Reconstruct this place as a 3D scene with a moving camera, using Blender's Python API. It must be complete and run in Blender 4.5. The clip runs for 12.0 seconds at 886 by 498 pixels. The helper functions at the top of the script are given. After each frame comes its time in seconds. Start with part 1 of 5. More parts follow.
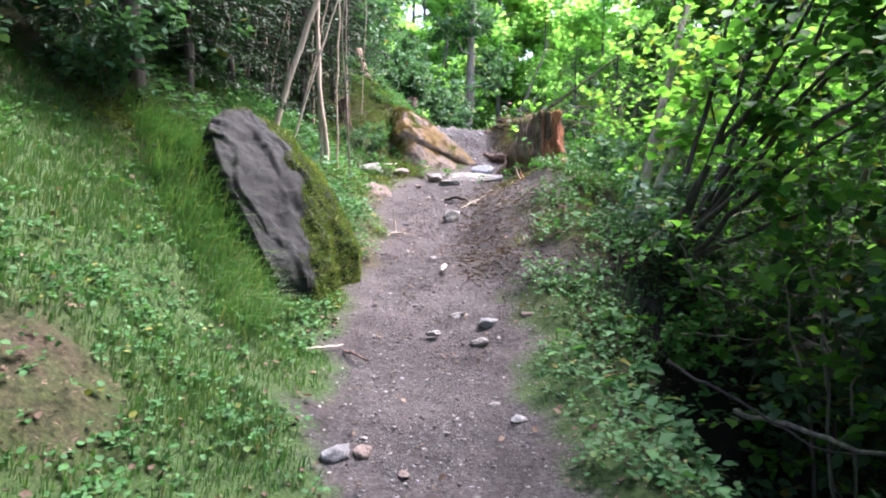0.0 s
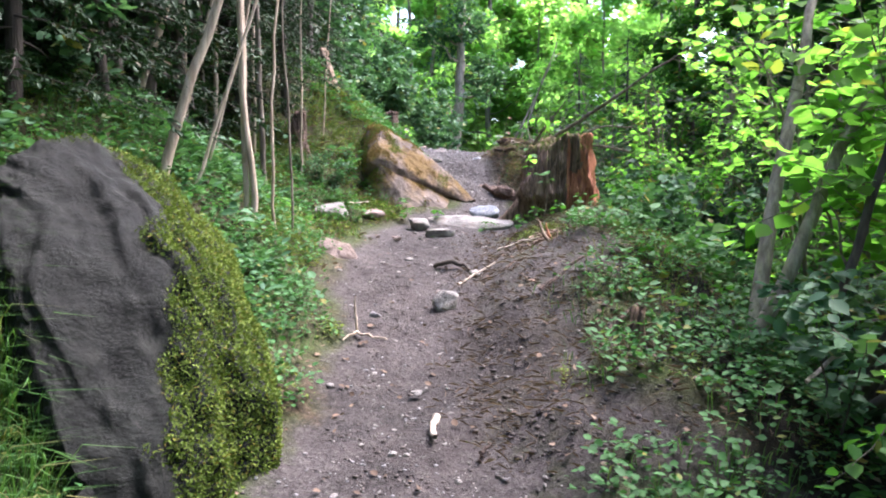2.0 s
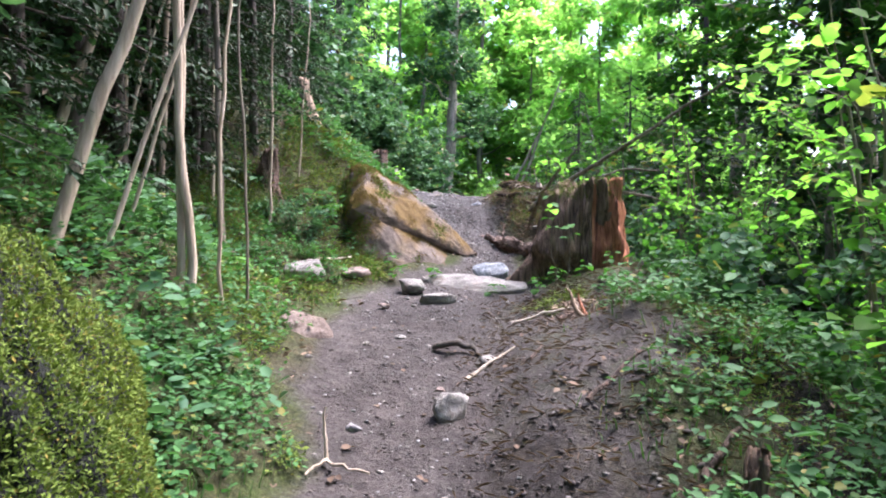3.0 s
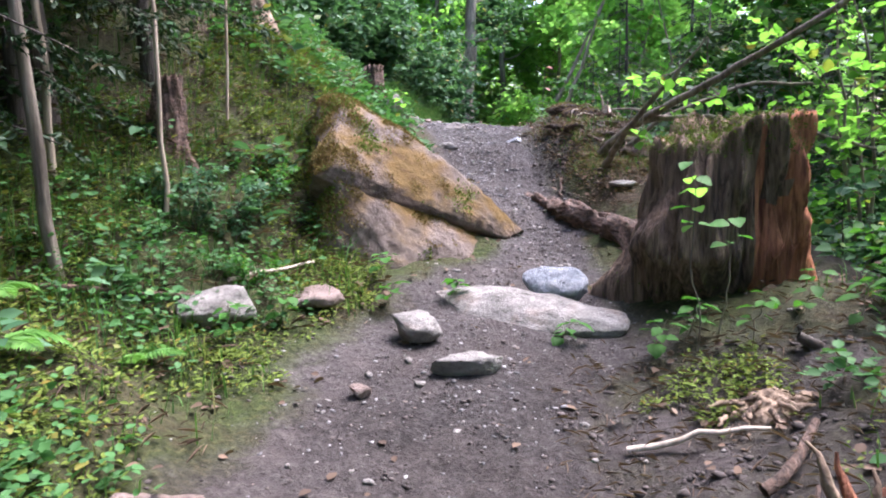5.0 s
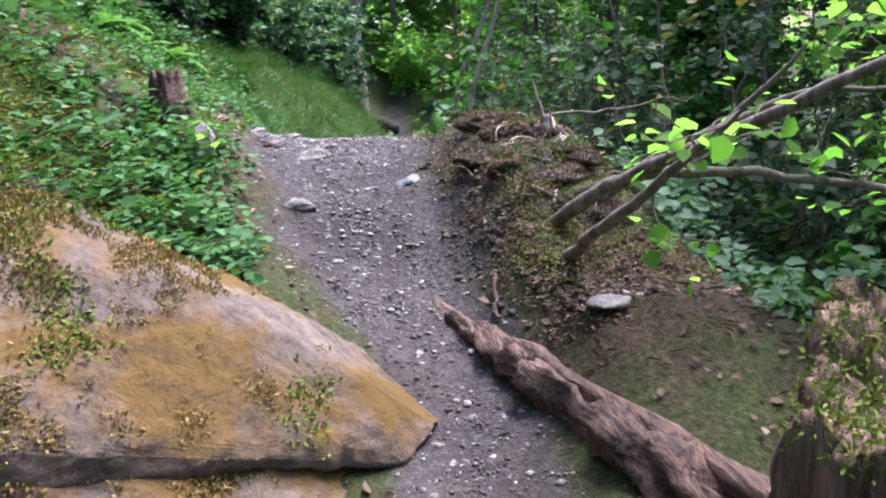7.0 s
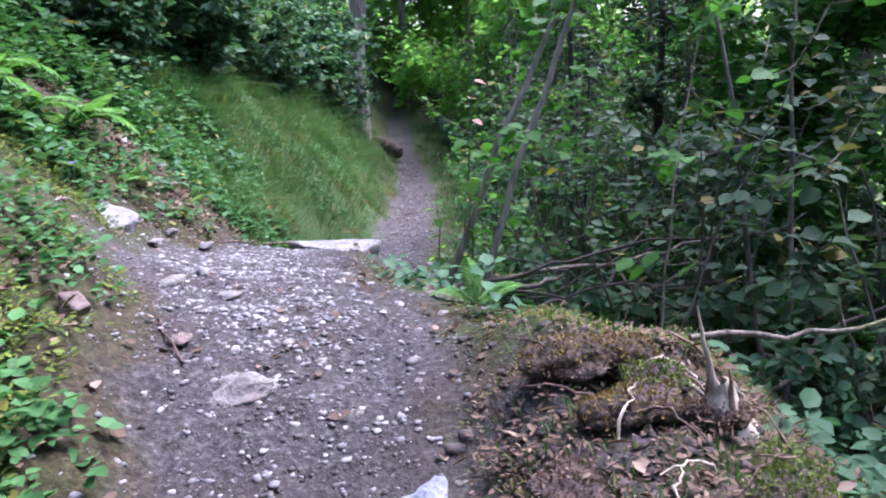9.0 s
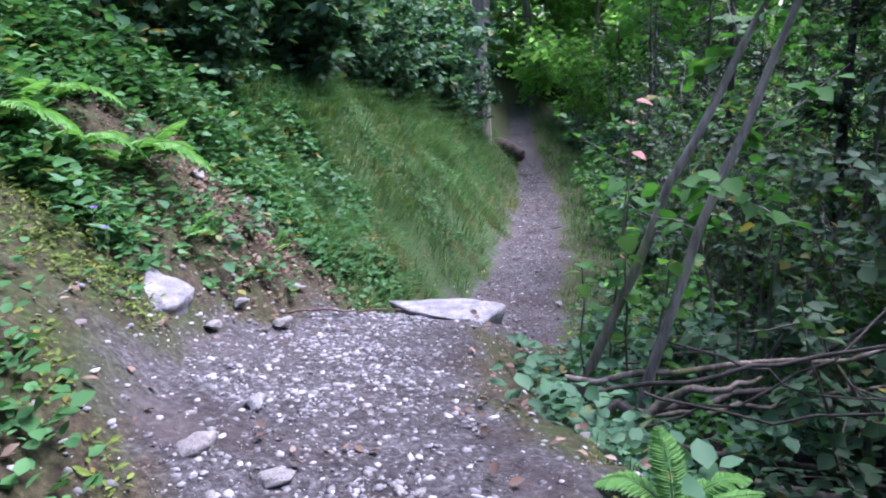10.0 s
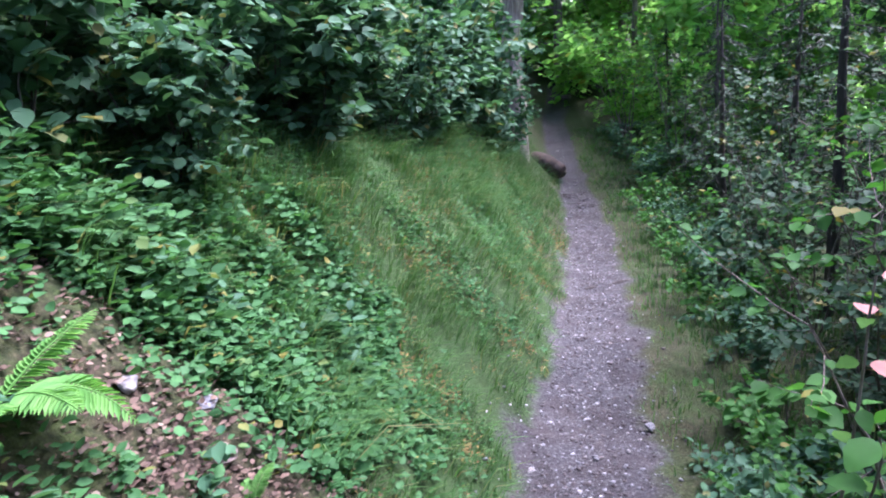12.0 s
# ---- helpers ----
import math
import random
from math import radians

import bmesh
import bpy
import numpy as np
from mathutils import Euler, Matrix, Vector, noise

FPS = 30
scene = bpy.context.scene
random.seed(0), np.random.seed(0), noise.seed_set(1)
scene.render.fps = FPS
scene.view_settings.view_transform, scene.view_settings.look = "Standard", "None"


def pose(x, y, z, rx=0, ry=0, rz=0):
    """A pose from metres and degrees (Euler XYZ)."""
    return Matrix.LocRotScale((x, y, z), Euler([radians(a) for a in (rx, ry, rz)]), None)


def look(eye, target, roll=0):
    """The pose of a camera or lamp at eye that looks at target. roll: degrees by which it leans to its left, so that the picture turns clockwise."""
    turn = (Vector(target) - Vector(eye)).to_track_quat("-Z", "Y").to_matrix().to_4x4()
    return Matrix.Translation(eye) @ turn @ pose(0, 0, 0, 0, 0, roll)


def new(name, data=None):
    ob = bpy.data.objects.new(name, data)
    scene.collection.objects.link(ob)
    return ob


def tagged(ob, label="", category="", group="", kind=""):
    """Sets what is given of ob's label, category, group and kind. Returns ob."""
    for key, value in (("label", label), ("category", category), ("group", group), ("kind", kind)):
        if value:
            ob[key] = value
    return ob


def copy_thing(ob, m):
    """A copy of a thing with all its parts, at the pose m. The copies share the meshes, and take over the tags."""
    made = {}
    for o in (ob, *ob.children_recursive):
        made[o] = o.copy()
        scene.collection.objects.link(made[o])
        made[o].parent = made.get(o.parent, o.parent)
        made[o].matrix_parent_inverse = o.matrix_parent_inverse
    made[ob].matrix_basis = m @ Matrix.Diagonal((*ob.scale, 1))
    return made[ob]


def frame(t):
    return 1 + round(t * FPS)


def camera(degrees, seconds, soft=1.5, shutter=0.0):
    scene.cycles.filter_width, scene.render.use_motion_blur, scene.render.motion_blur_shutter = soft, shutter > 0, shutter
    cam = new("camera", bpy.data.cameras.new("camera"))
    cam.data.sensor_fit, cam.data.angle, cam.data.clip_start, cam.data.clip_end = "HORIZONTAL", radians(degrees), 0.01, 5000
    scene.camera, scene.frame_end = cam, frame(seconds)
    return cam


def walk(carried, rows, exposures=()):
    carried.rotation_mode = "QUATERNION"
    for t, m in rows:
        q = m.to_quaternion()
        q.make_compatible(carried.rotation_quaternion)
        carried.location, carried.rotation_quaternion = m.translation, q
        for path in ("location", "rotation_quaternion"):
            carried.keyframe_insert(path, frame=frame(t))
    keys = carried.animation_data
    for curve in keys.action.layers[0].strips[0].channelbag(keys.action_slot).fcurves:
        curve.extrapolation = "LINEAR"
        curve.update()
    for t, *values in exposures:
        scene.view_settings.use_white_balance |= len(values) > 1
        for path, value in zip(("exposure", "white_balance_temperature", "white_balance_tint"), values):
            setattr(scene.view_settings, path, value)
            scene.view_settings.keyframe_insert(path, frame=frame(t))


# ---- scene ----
cam = camera(64.7, 12.0, soft=2.0)
PATH = [
    (0, (0.001, 0.305, 1.484), (-0.001, 2.296, 1.291), -0.3),
    (0.5, (0.029, 1.059, 1.526), (0.0, 3.045, 1.288), -0.6),
    (1, (0.065, 1.737, 1.638), (0.108, 3.72, 1.386), -0.1),
    (1.5, (0.028, 2.428, 1.774), (0.058, 4.414, 1.539), 0.3),
    (2, (-0.036, 3.084, 1.886), (0.007, 5.077, 1.718), 0.2),
    (2.5, (-0.055, 3.738, 2.003), (0.024, 5.735, 1.916), 0.3),
    (3, (-0.098, 4.423, 2.019), (-0.021, 6.421, 1.963), 0.6),
    (3.2, (-0.12, 4.691, 2.028), (-0.016, 6.686, 1.934), 0.4),
    (4.8, (0.018, 6.996, 2.354), (0.016, 8.973, 2.054), -1.5),
    (5, (-0.017, 7.232, 2.401), (-0.006, 9.207, 2.087), -1.4),
    (5.5, (-0.05, 7.803, 2.517), (0.05, 9.765, 2.138), -2.0),
    (6, (-0.018, 8.436, 2.678), (0.171, 10.383, 2.26), -2.6),
    (6.5, (0.132, 9.067, 2.822), (0.351, 11.005, 2.38), -3.9),
    (6.7, (0.247, 9.329, 2.889), (0.47, 11.26, 2.419), -4.9),
    (8.3, (0.481, 11.238, 3.414), (0.847, 13.106, 2.8), -2.3),
    (8.5, (0.525, 11.432, 3.467), (0.869, 13.309, 2.869), -2.3),
    (9, (0.547, 11.991, 3.518), (0.803, 13.905, 2.999), -2.4),
    (9.5, (0.582, 12.654, 3.557), (0.604, 14.597, 3.082), -3.6),
    (10, (0.564, 13.306, 3.663), (0.491, 15.234, 3.135), -3.4),
    (10.5, (0.491, 13.841, 3.818), (0.417, 15.743, 3.203), -4.0),
    (11, (0.489, 14.343, 4.002), (0.353, 16.24, 3.385), -4.7),
    (11.5, (0.474, 14.839, 4.111), (0.336, 16.753, 3.546), -4.8),
    (12, (0.356, 15.281, 4.207), (0.209, 17.194, 3.642), -5.8),
]
walk(cam, [(t, look(eye, target, roll)) for t, eye, target, roll in PATH],
     exposures=[(0, 3.18, 5950, 28), (1.5, 3.1, 5950, 27), (3, 2.84, 5900, 25), (5, 2.75, 5850, 27), (6.5, 2.7, 5800, 28), (8.5, 2.7, 5450, 33), (9.5, 2.55, 5350, 35), (10.5, 2.47, 5250, 35), (12, 2.84, 5300, 37)])


# ---- world, sun, exposure ----
SUN_ELEV, SUN_AZ = 60.0, 62.0        # degrees above the horizon; to the right of straight ahead
world = bpy.data.worlds.new("world")
scene.world = world
world.use_nodes = True
wn = world.node_tree
sky = wn.nodes.new("ShaderNodeTexSky")
sky.sky_type = "NISHITA"
sky.sun_disc = False
sky.sun_elevation = radians(SUN_ELEV)
sky.sun_rotation = radians(SUN_AZ)
sky.air_density, sky.dust_density, sky.ozone_density = 1.0, 4.0, 1.0
wn.links.new(sky.outputs[0], wn.nodes["Background"].inputs[0])
wn.nodes["Background"].inputs[1].default_value = 0.115
sun_lamp = new("sun", bpy.data.lights.new("sun", "SUN"))
sun_lamp.data.energy, sun_lamp.data.angle, sun_lamp.data.color = 2.4, radians(35), (1.0, .96, .88)
az, el = radians(SUN_AZ), radians(SUN_ELEV)
sun_lamp.matrix_world = look((0, 0, 30), (-math.sin(az) * math.cos(el) * 9, -math.cos(az) * math.cos(el) * 9, 30 - math.sin(el) * 9))
tagged(sun_lamp, kind="structure")


# ---- materials ----
def material(name):
    m = bpy.data.materials.new(name)
    m.use_nodes = True
    nt = m.node_tree
    return m, nt, nt.nodes["Principled BSDF"]


def node(nt, kind, **inputs):
    n = nt.nodes.new(kind)
    for k, v in inputs.items():
        n.inputs[k.replace("_", " ")].default_value = v
    return n


def ramp(nt, fac, stops):
    r = nt.nodes.new("ShaderNodeValToRGB")
    els = r.color_ramp.elements
    while len(els) < len(stops):
        els.new(.5)
    for e, (p, c) in zip(els, stops):
        e.position, e.color = p, (*c, 1)
    nt.links.new(fac, r.inputs[0])
    return r.outputs[0]


def noise_tex(nt, scale, detail=6, rough=.6, stretch=None):
    co = nt.nodes.new("ShaderNodeTexCoord")
    src = co.outputs["Object"]
    if stretch:
        mp = nt.nodes.new("ShaderNodeMapping")
        mp.inputs["Scale"].default_value = stretch
        nt.links.new(src, mp.inputs[0])
        src = mp.outputs[0]
    n = node(nt, "ShaderNodeTexNoise", Scale=scale, Detail=detail, Roughness=rough)
    nt.links.new(src, n.inputs["Vector"])
    return n.outputs[0]


def mix(nt, fac, a, b, how="MIX"):
    m = nt.nodes.new("ShaderNodeMix")
    m.data_type, m.blend_type = "RGBA", how
    for s, v in ((0, fac), (6, a), (7, b)):
        if isinstance(v, (int, float)):
            m.inputs[s].default_value = v
        elif isinstance(v, tuple):
            m.inputs[s].default_value = (*v, 1)
        else:
            nt.links.new(v, m.inputs[s])
    return m.outputs[2]


def bump(nt, bsdf, height, strength, dist=.01):
    b = node(nt, "ShaderNodeBump", Strength=strength, Distance=dist)
    nt.links.new(height, b.inputs["Height"])
    nt.links.new(b.outputs[0], bsdf.inputs["Normal"])


def step(nt, src, lo, hi):
    r = node(nt, "ShaderNodeMapRange", From_Min=lo, From_Max=hi)
    r.clamp = True
    nt.links.new(src, r.inputs[0])
    return r.outputs[0]


def up_facing(nt):
    """How much the surface faces upwards."""
    g = nt.nodes.new("ShaderNodeNewGeometry")
    s = nt.nodes.new("ShaderNodeSeparateXYZ")
    nt.links.new(g.outputs["Normal"], s.inputs[0])
    return s.outputs[2]


def leaf_material(name, dark, light, old=(.22, .16, .03), glow=.42, rough=.6, share_old=.02):
    m, nt, b = material(name)
    g = nt.nodes.new("ShaderNodeNewGeometry")
    c = ramp(nt, g.outputs["Random Per Island"], [(0, dark), (.55, tuple((p + q) / 2 for p, q in zip(dark, light))), (1 - share_old - .03, light), (1 - share_old * .5, old)])
    c = mix(nt, .35, c, ramp(nt, noise_tex(nt, 1.3, 3), [(.3, dark), (.7, light)]))
    nt.links.new(c, b.inputs["Base Color"])
    b.inputs["Roughness"].default_value = rough
    b.inputs["Specular IOR Level"].default_value = .18
    t = nt.nodes.new("ShaderNodeBsdfTranslucent")
    hue = mix(nt, 1.0, c, (1.25, 1.35, .72), "MULTIPLY")
    nt.links.new(hue, t.inputs[0])
    s = nt.nodes.new("ShaderNodeMixShader")
    s.inputs[0].default_value = glow
    nt.links.new(b.outputs[0], s.inputs[1])
    nt.links.new(t.outputs[0], s.inputs[2])
    nt.links.new(s.outputs[0], nt.nodes["Material Output"].inputs[0])
    return m


# darker copy of the hazel leaf: thicket shade is put into the colour
SHADE_TINT_LEAF = leaf_material("hazel_leaf_shade_tint", (.02, .05, .022), (.055, .11, .048), glow=.3, share_old=.02)
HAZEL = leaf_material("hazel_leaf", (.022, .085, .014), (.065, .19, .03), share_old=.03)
BRAMBLE = leaf_material("bramble_leaf", (.022, .07, .034), (.08, .17, .08), glow=.32, share_old=.004)
# paler copy of the hazel leaf, with backlight put into the colour
LIT_TINT_LEAF = leaf_material("hazel_leaf_backlight_tint", (.07, .2, .03), (.19, .4, .08), glow=.8)
# far leaves paled further: sun and haze are painted into the base colour
FAR_LEAF = leaf_material("far_leaf_sun_haze_tint", (.15, .32, .09), (.32, .53, .19), glow=.75)
HERB = leaf_material("herb_leaf", (.022, .075, .022), (.07, .18, .055), glow=.32)
FERN = leaf_material("fern_frond", (.06, .17, .03), (.13, .28, .06), glow=.35, share_old=.004)
GRASS = leaf_material("grass_blade", (.022, .07, .018), (.085, .18, .045), old=(.24, .2, .09), glow=.3, share_old=.06)
MOSS = leaf_material("moss", (.045, .078, .013), (.14, .19, .033), old=(.16, .1, .02), glow=.15, rough=.9, share_old=.06)
NEEDLE = leaf_material("spruce_needle", (.008, .024, .009), (.022, .05, .018), old=(.06, .035, .015), glow=.1, share_old=.05)
MOSS_RUST = leaf_material("rusty_moss", (.085, .058, .02), (.24, .165, .062), old=(.1, .12, .02), glow=.1, rough=.9, share_old=.25)
DRY = leaf_material("dry_litter", (.05, .034, .025), (.17, .115, .08), old=(.26, .2, .15), glow=.12, rough=.8, share_old=.1)
RED_LEAF = leaf_material("autumn_leaf", (.26, .09, .075), (.42, .24, .19), glow=.3)


def ground_material():
    m, nt, b = material("forest_soil")
    at = nt.nodes.new("ShaderNodeAttribute")
    at.attribute_name = "trodden"
    fine, mid, big = noise_tex(nt, 38, 8, .7), noise_tex(nt, 7, 7, .68), noise_tex(nt, 1.1, 4)
    soil = mix(nt, .55, ramp(nt, mid, [(.36, (.007, .0055, .005)), (.5, (.024, .019, .017)), (.66, (.075, .062, .057))]), ramp(nt, big, [(.38, (.014, .011, .01)), (.5, (.036, .029, .027)), (.62, (.078, .067, .063))]))
    gravel_tone = ramp(nt, fine, [(.34, (.018, .017, .017)), (.52, (.055, .053, .054)), (.72, (.15, .147, .147))])
    ag = nt.nodes.new("ShaderNodeAttribute")
    ag.attribute_name = "gravelly"
    blend = nt.nodes.new("ShaderNodeMath")
    blend.operation = "MULTIPLY"
    nt.links.new(ag.outputs["Fac"], blend.inputs[0])
    nt.links.new(step(nt, noise_tex(nt, 2.6, 6, .7), .34, .56), blend.inputs[1])
    trod = mix(nt, blend.outputs[0], soil, gravel_tone)
    trod = mix(nt, .1, trod, ramp(nt, fine, [(.4, (.02, .016, .013)), (.7, (.3, .27, .24))]))
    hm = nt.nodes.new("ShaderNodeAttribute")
    hm.attribute_name = "drop_shade"
    litter = ramp(nt, fine, [(.3, (.016, .012, .008)), (.5, (.04, .03, .018)), (.7, (.1, .07, .045))])
    mossy = ramp(nt, fine, [(.3, (.01, .016, .005)), (.55, (.035, .05, .012)), (.8, (.085, .1, .028))])
    bank = mix(nt, step(nt, mix(nt, .5, big, mid), .4, .58), litter, mossy)
    edge = nt.nodes.new("ShaderNodeMath")
    edge.operation = "ADD"
    wob = step(nt, mid, .2, .8)
    off = nt.nodes.new("ShaderNodeMath")
    off.operation = "MULTIPLY_ADD"
    nt.links.new(wob, off.inputs[0])
    off.inputs[1].default_value, off.inputs[2].default_value = .5, -.25
    nt.links.new(at.outputs["Fac"], edge.inputs[0])
    nt.links.new(off.outputs[0], edge.inputs[1])
    gr = nt.nodes.new("ShaderNodeAttribute")
    gr.attribute_name = "turf"
    bank = mix(nt, gr.outputs["Fac"], bank, ramp(nt, fine, [(.3, (.014, .03, .008)), (.55, (.035, .075, .018)), (.8, (.08, .13, .035))]))
    # near-black soil colour that stands for shade in the hollow and drop
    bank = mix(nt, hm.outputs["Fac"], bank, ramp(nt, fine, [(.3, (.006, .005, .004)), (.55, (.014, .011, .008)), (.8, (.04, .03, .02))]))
    c = mix(nt, step(nt, edge.outputs[0], .35, .65), bank, trod)
    nt.links.new(c, b.inputs["Base Color"])
    b.inputs["Roughness"].default_value = .92
    b.inputs["Specular IOR Level"].default_value = .2
    h = mix(nt, .4, mid, fine)
    bump(nt, b, h, 1.0, .05)
    return m


def stone_material(name, dark, mid, light, moss=0.0, rust=0.0, scale=6, band=None, rough=.75, moss_tone=((.06, .055, .008), (.17, .15, .03))):
    m, nt, b = material(name)
    fine, broad = noise_tex(nt, scale * 9, 7, .7), noise_tex(nt, scale, 5, .6, band)
    c = ramp(nt, broad, [(.3, dark), (.5, mid), (.7, light)])
    c = mix(nt, .3, c, ramp(nt, fine, [(.35, dark), (.65, light)]))
    if rust:
        c = mix(nt, step(nt, noise_tex(nt, scale * .45, 4), .62 - rust * .3, .8 - rust * .3), c, mix(nt, fine, (.07, .043, .031), (.23, .155, .12)))
    if moss:
        cover = nt.nodes.new("ShaderNodeMath")
        cover.operation = "MULTIPLY"
        nt.links.new(step(nt, up_facing(nt), .05, .55), cover.inputs[0])
        nt.links.new(step(nt, noise_tex(nt, scale * .5, 5), .62 - moss * .35, .72 - moss * .35), cover.inputs[1])
        c = mix(nt, cover.outputs[0], c, mix(nt, fine, *moss_tone))
    nt.links.new(c, b.inputs["Base Color"])
    b.inputs["Roughness"].default_value = rough
    b.inputs["Specular IOR Level"].default_value = .1
    bump(nt, b, mix(nt, .5, broad, fine), .9, .04)
    return m


def bark_material(name, dark, light, scale=14, moss=0.0, grain=(1, 1, .12), depth=.02):
    m, nt, b = material(name)
    n1, n2 = noise_tex(nt, scale, 6, .65, grain), noise_tex(nt, 2.5, 4)
    c = ramp(nt, n1, [(.4, dark), (.62, light)])
    if moss:
        c = mix(nt, step(nt, n2, .7 - moss * .4, .85 - moss * .4), c, (.1, .11, .02))
    else:
        c = mix(nt, .3, c, ramp(nt, n2, [(.35, dark), (.65, light)]))
    nt.links.new(c, b.inputs["Base Color"])
    b.inputs["Roughness"].default_value = .88
    bump(nt, b, n1, .9, depth)
    return m


SOIL = ground_material()
SCHIST = stone_material("dark_schist", (.003, .0036, .003), (.0075, .0084, .0072), (.026, .028, .024), moss=0, scale=5, band=(1.2, 1.2, 3), rough=.5)
WEDGE = stone_material("brown_gneiss", (.04, .03, .024), (.105, .083, .068), (.27, .225, .2), moss=.5, rust=.42, scale=3, moss_tone=((.04, .027, .009), (.16, .1, .032)))
PALE = stone_material("pale_stone", (.09, .085, .077), (.2, .19, .176), (.38, .36, .33), scale=7, rust=.12, band=(1, 1, 3))
BLUE = stone_material("blue_grey_stone", (.11, .13, .155), (.2, .225, .255), (.42, .43, .45), scale=7, rough=.6)
BROWN = stone_material("brown_stone", (.1, .075, .065), (.18, .14, .12), (.3, .24, .21), scale=6)
GRIT = stone_material("gravel_stone", (.09, .09, .093), (.2, .197, .197), (.38, .37, .365), scale=9)
STUMP_BARK = bark_material("weathered_stump_wood", (.03, .017, .011), (.3, .2, .135), scale=42, grain=(1, 1, .09), depth=.06)
STUMP_RED = bark_material("red_rotten_wood", (.12, .035, .018), (.55, .22, .11), scale=40, grain=(1, 1, .09), depth=.06)
ROT = bark_material("pale_rotten_wood", (.09, .058, .036), (.33, .24, .165), scale=20, grain=(1, .2, 1))
ROOT = bark_material("bare_root", (.016, .009, .006), (.17, .105, .075), scale=46, grain=(1, .12, 1), depth=.03)
BARK = bark_material("grey_brown_bark", (.07, .055, .04), (.2, .17, .13), scale=20, moss=.25)
DARK_BARK = bark_material("dark_bark", (.018, .014, .011), (.065, .052, .04), scale=18)
POLE = bark_material("bare_dead_stem", (.2, .15, .1), (.42, .35, .27), scale=24)
TRUNK = bark_material("pale_grey_trunk", (.13, .105, .08), (.4, .34, .27), scale=22)
# brown of the rotten log, dark enough to stand for a shaded hollow too
LOG_AND_HOLLOW = bark_material("rotten_log_and_hollow_shade", (.012, .008, .006), (.06, .035, .02), scale=9, grain=(1, 1, 1))
MOULD = bark_material("root_mould", (.012, .008, .006), (.06, .037, .027), scale=16, grain=(1, 1, 1))
DEADWOOD = bark_material("bleached_deadwood", (.24, .19, .14), (.6, .52, .43), scale=22, grain=(1, 1, .15))


# ---- mesh helpers ----
RNG = np.random.default_rng(7)


def mesh_from(name, verts, faces):
    """A mesh from an array of points and an array of faces of one size."""
    verts, faces = np.asarray(verts, np.float32), np.asarray(faces, np.int32)
    me = bpy.data.meshes.new(name)
    me.vertices.add(len(verts))
    me.vertices.foreach_set("co", verts.ravel())
    k = faces.shape[1]
    me.loops.add(faces.size)
    me.loops.foreach_set("vertex_index", faces.ravel())
    me.polygons.add(len(faces))
    me.polygons.foreach_set("loop_start", np.arange(0, faces.size, k, dtype=np.int32))
    me.update(calc_edges=True)
    return me


def smooth(me, on=True):
    me.polygons.foreach_set("use_smooth", np.full(len(me.polygons), on))
    me.update()


def put(name, me, mat, parent=None, label="", at=None, soft=True):
    if soft:
        smooth(me)
    me.materials.clear()
    me.materials.append(mat)
    ob = new(name, me)
    if at is not None:
        ob.matrix_basis = at
    ob.parent = parent
    if label:
        tagged(ob, label)
    return ob


def empty(name, at, label, category, group="", kind=""):
    ob = new(name)
    ob.empty_display_size = .1
    ob.matrix_basis = at
    return tagged(ob, label, category, group, kind)


def unit(v):
    return v / np.maximum(np.linalg.norm(v, axis=-1, keepdims=True), 1e-9)


LEAF = np.array([(0, 0, 0), (.34, .3, .05), (.3, .66, .04), (0, 1, -.1), (-.3, .66, .04), (-.34, .3, .05)])
LEAF_FACES = np.array([(0, 1, 2, 3), (0, 3, 4, 5)])
NARROW = LEAF * (.55, 1, 1)
ROUND = LEAF * (1.25, 1, 1.2)


def leaves(pos, way, nrm, size, shape=LEAF):
    """Points and faces of many leaves: places, directions of the midrib, upper sides and lengths."""
    way = unit(way)
    flank = unit(np.cross(way, nrm))
    top = np.cross(flank, way)
    s = np.asarray(size)[:, None, None]
    v = pos[:, None] + s * (shape[None, :, 0:1] * flank[:, None] + shape[None, :, 1:2] * way[:, None] + shape[None, :, 2:3] * top[:, None])
    f = LEAF_FACES[None] + (np.arange(len(pos)) * 6)[:, None, None]
    return v.reshape(-1, 3), f.reshape(-1, 4)


def blades(pos, way, height, width, lean):
    """Grass blades: five points and three triangles each."""
    n = len(pos)
    side_way = unit(np.cross(way, np.array((0, 0, 1.0))) + RNG.normal(0, .3, (n, 3)))
    h, w, l = height[:, None], width[:, None], lean[:, None]
    upright = np.array((0, 0, 1.0))
    mid = pos + upright * h * .6 + way * l * .35
    tip = pos + upright * h * (1 - .3 * np.minimum(l / np.maximum(h, .01), 1.6)) + way * l
    v = np.stack([pos - side_way * w, pos + side_way * w, mid - side_way * w * .8, mid + side_way * w * .8, tip], 1)
    f = np.array([(0, 1, 3), (0, 3, 2), (2, 3, 4)])[None] + (np.arange(n) * 5)[:, None, None]
    return v.reshape(-1, 3), f.reshape(-1, 3)


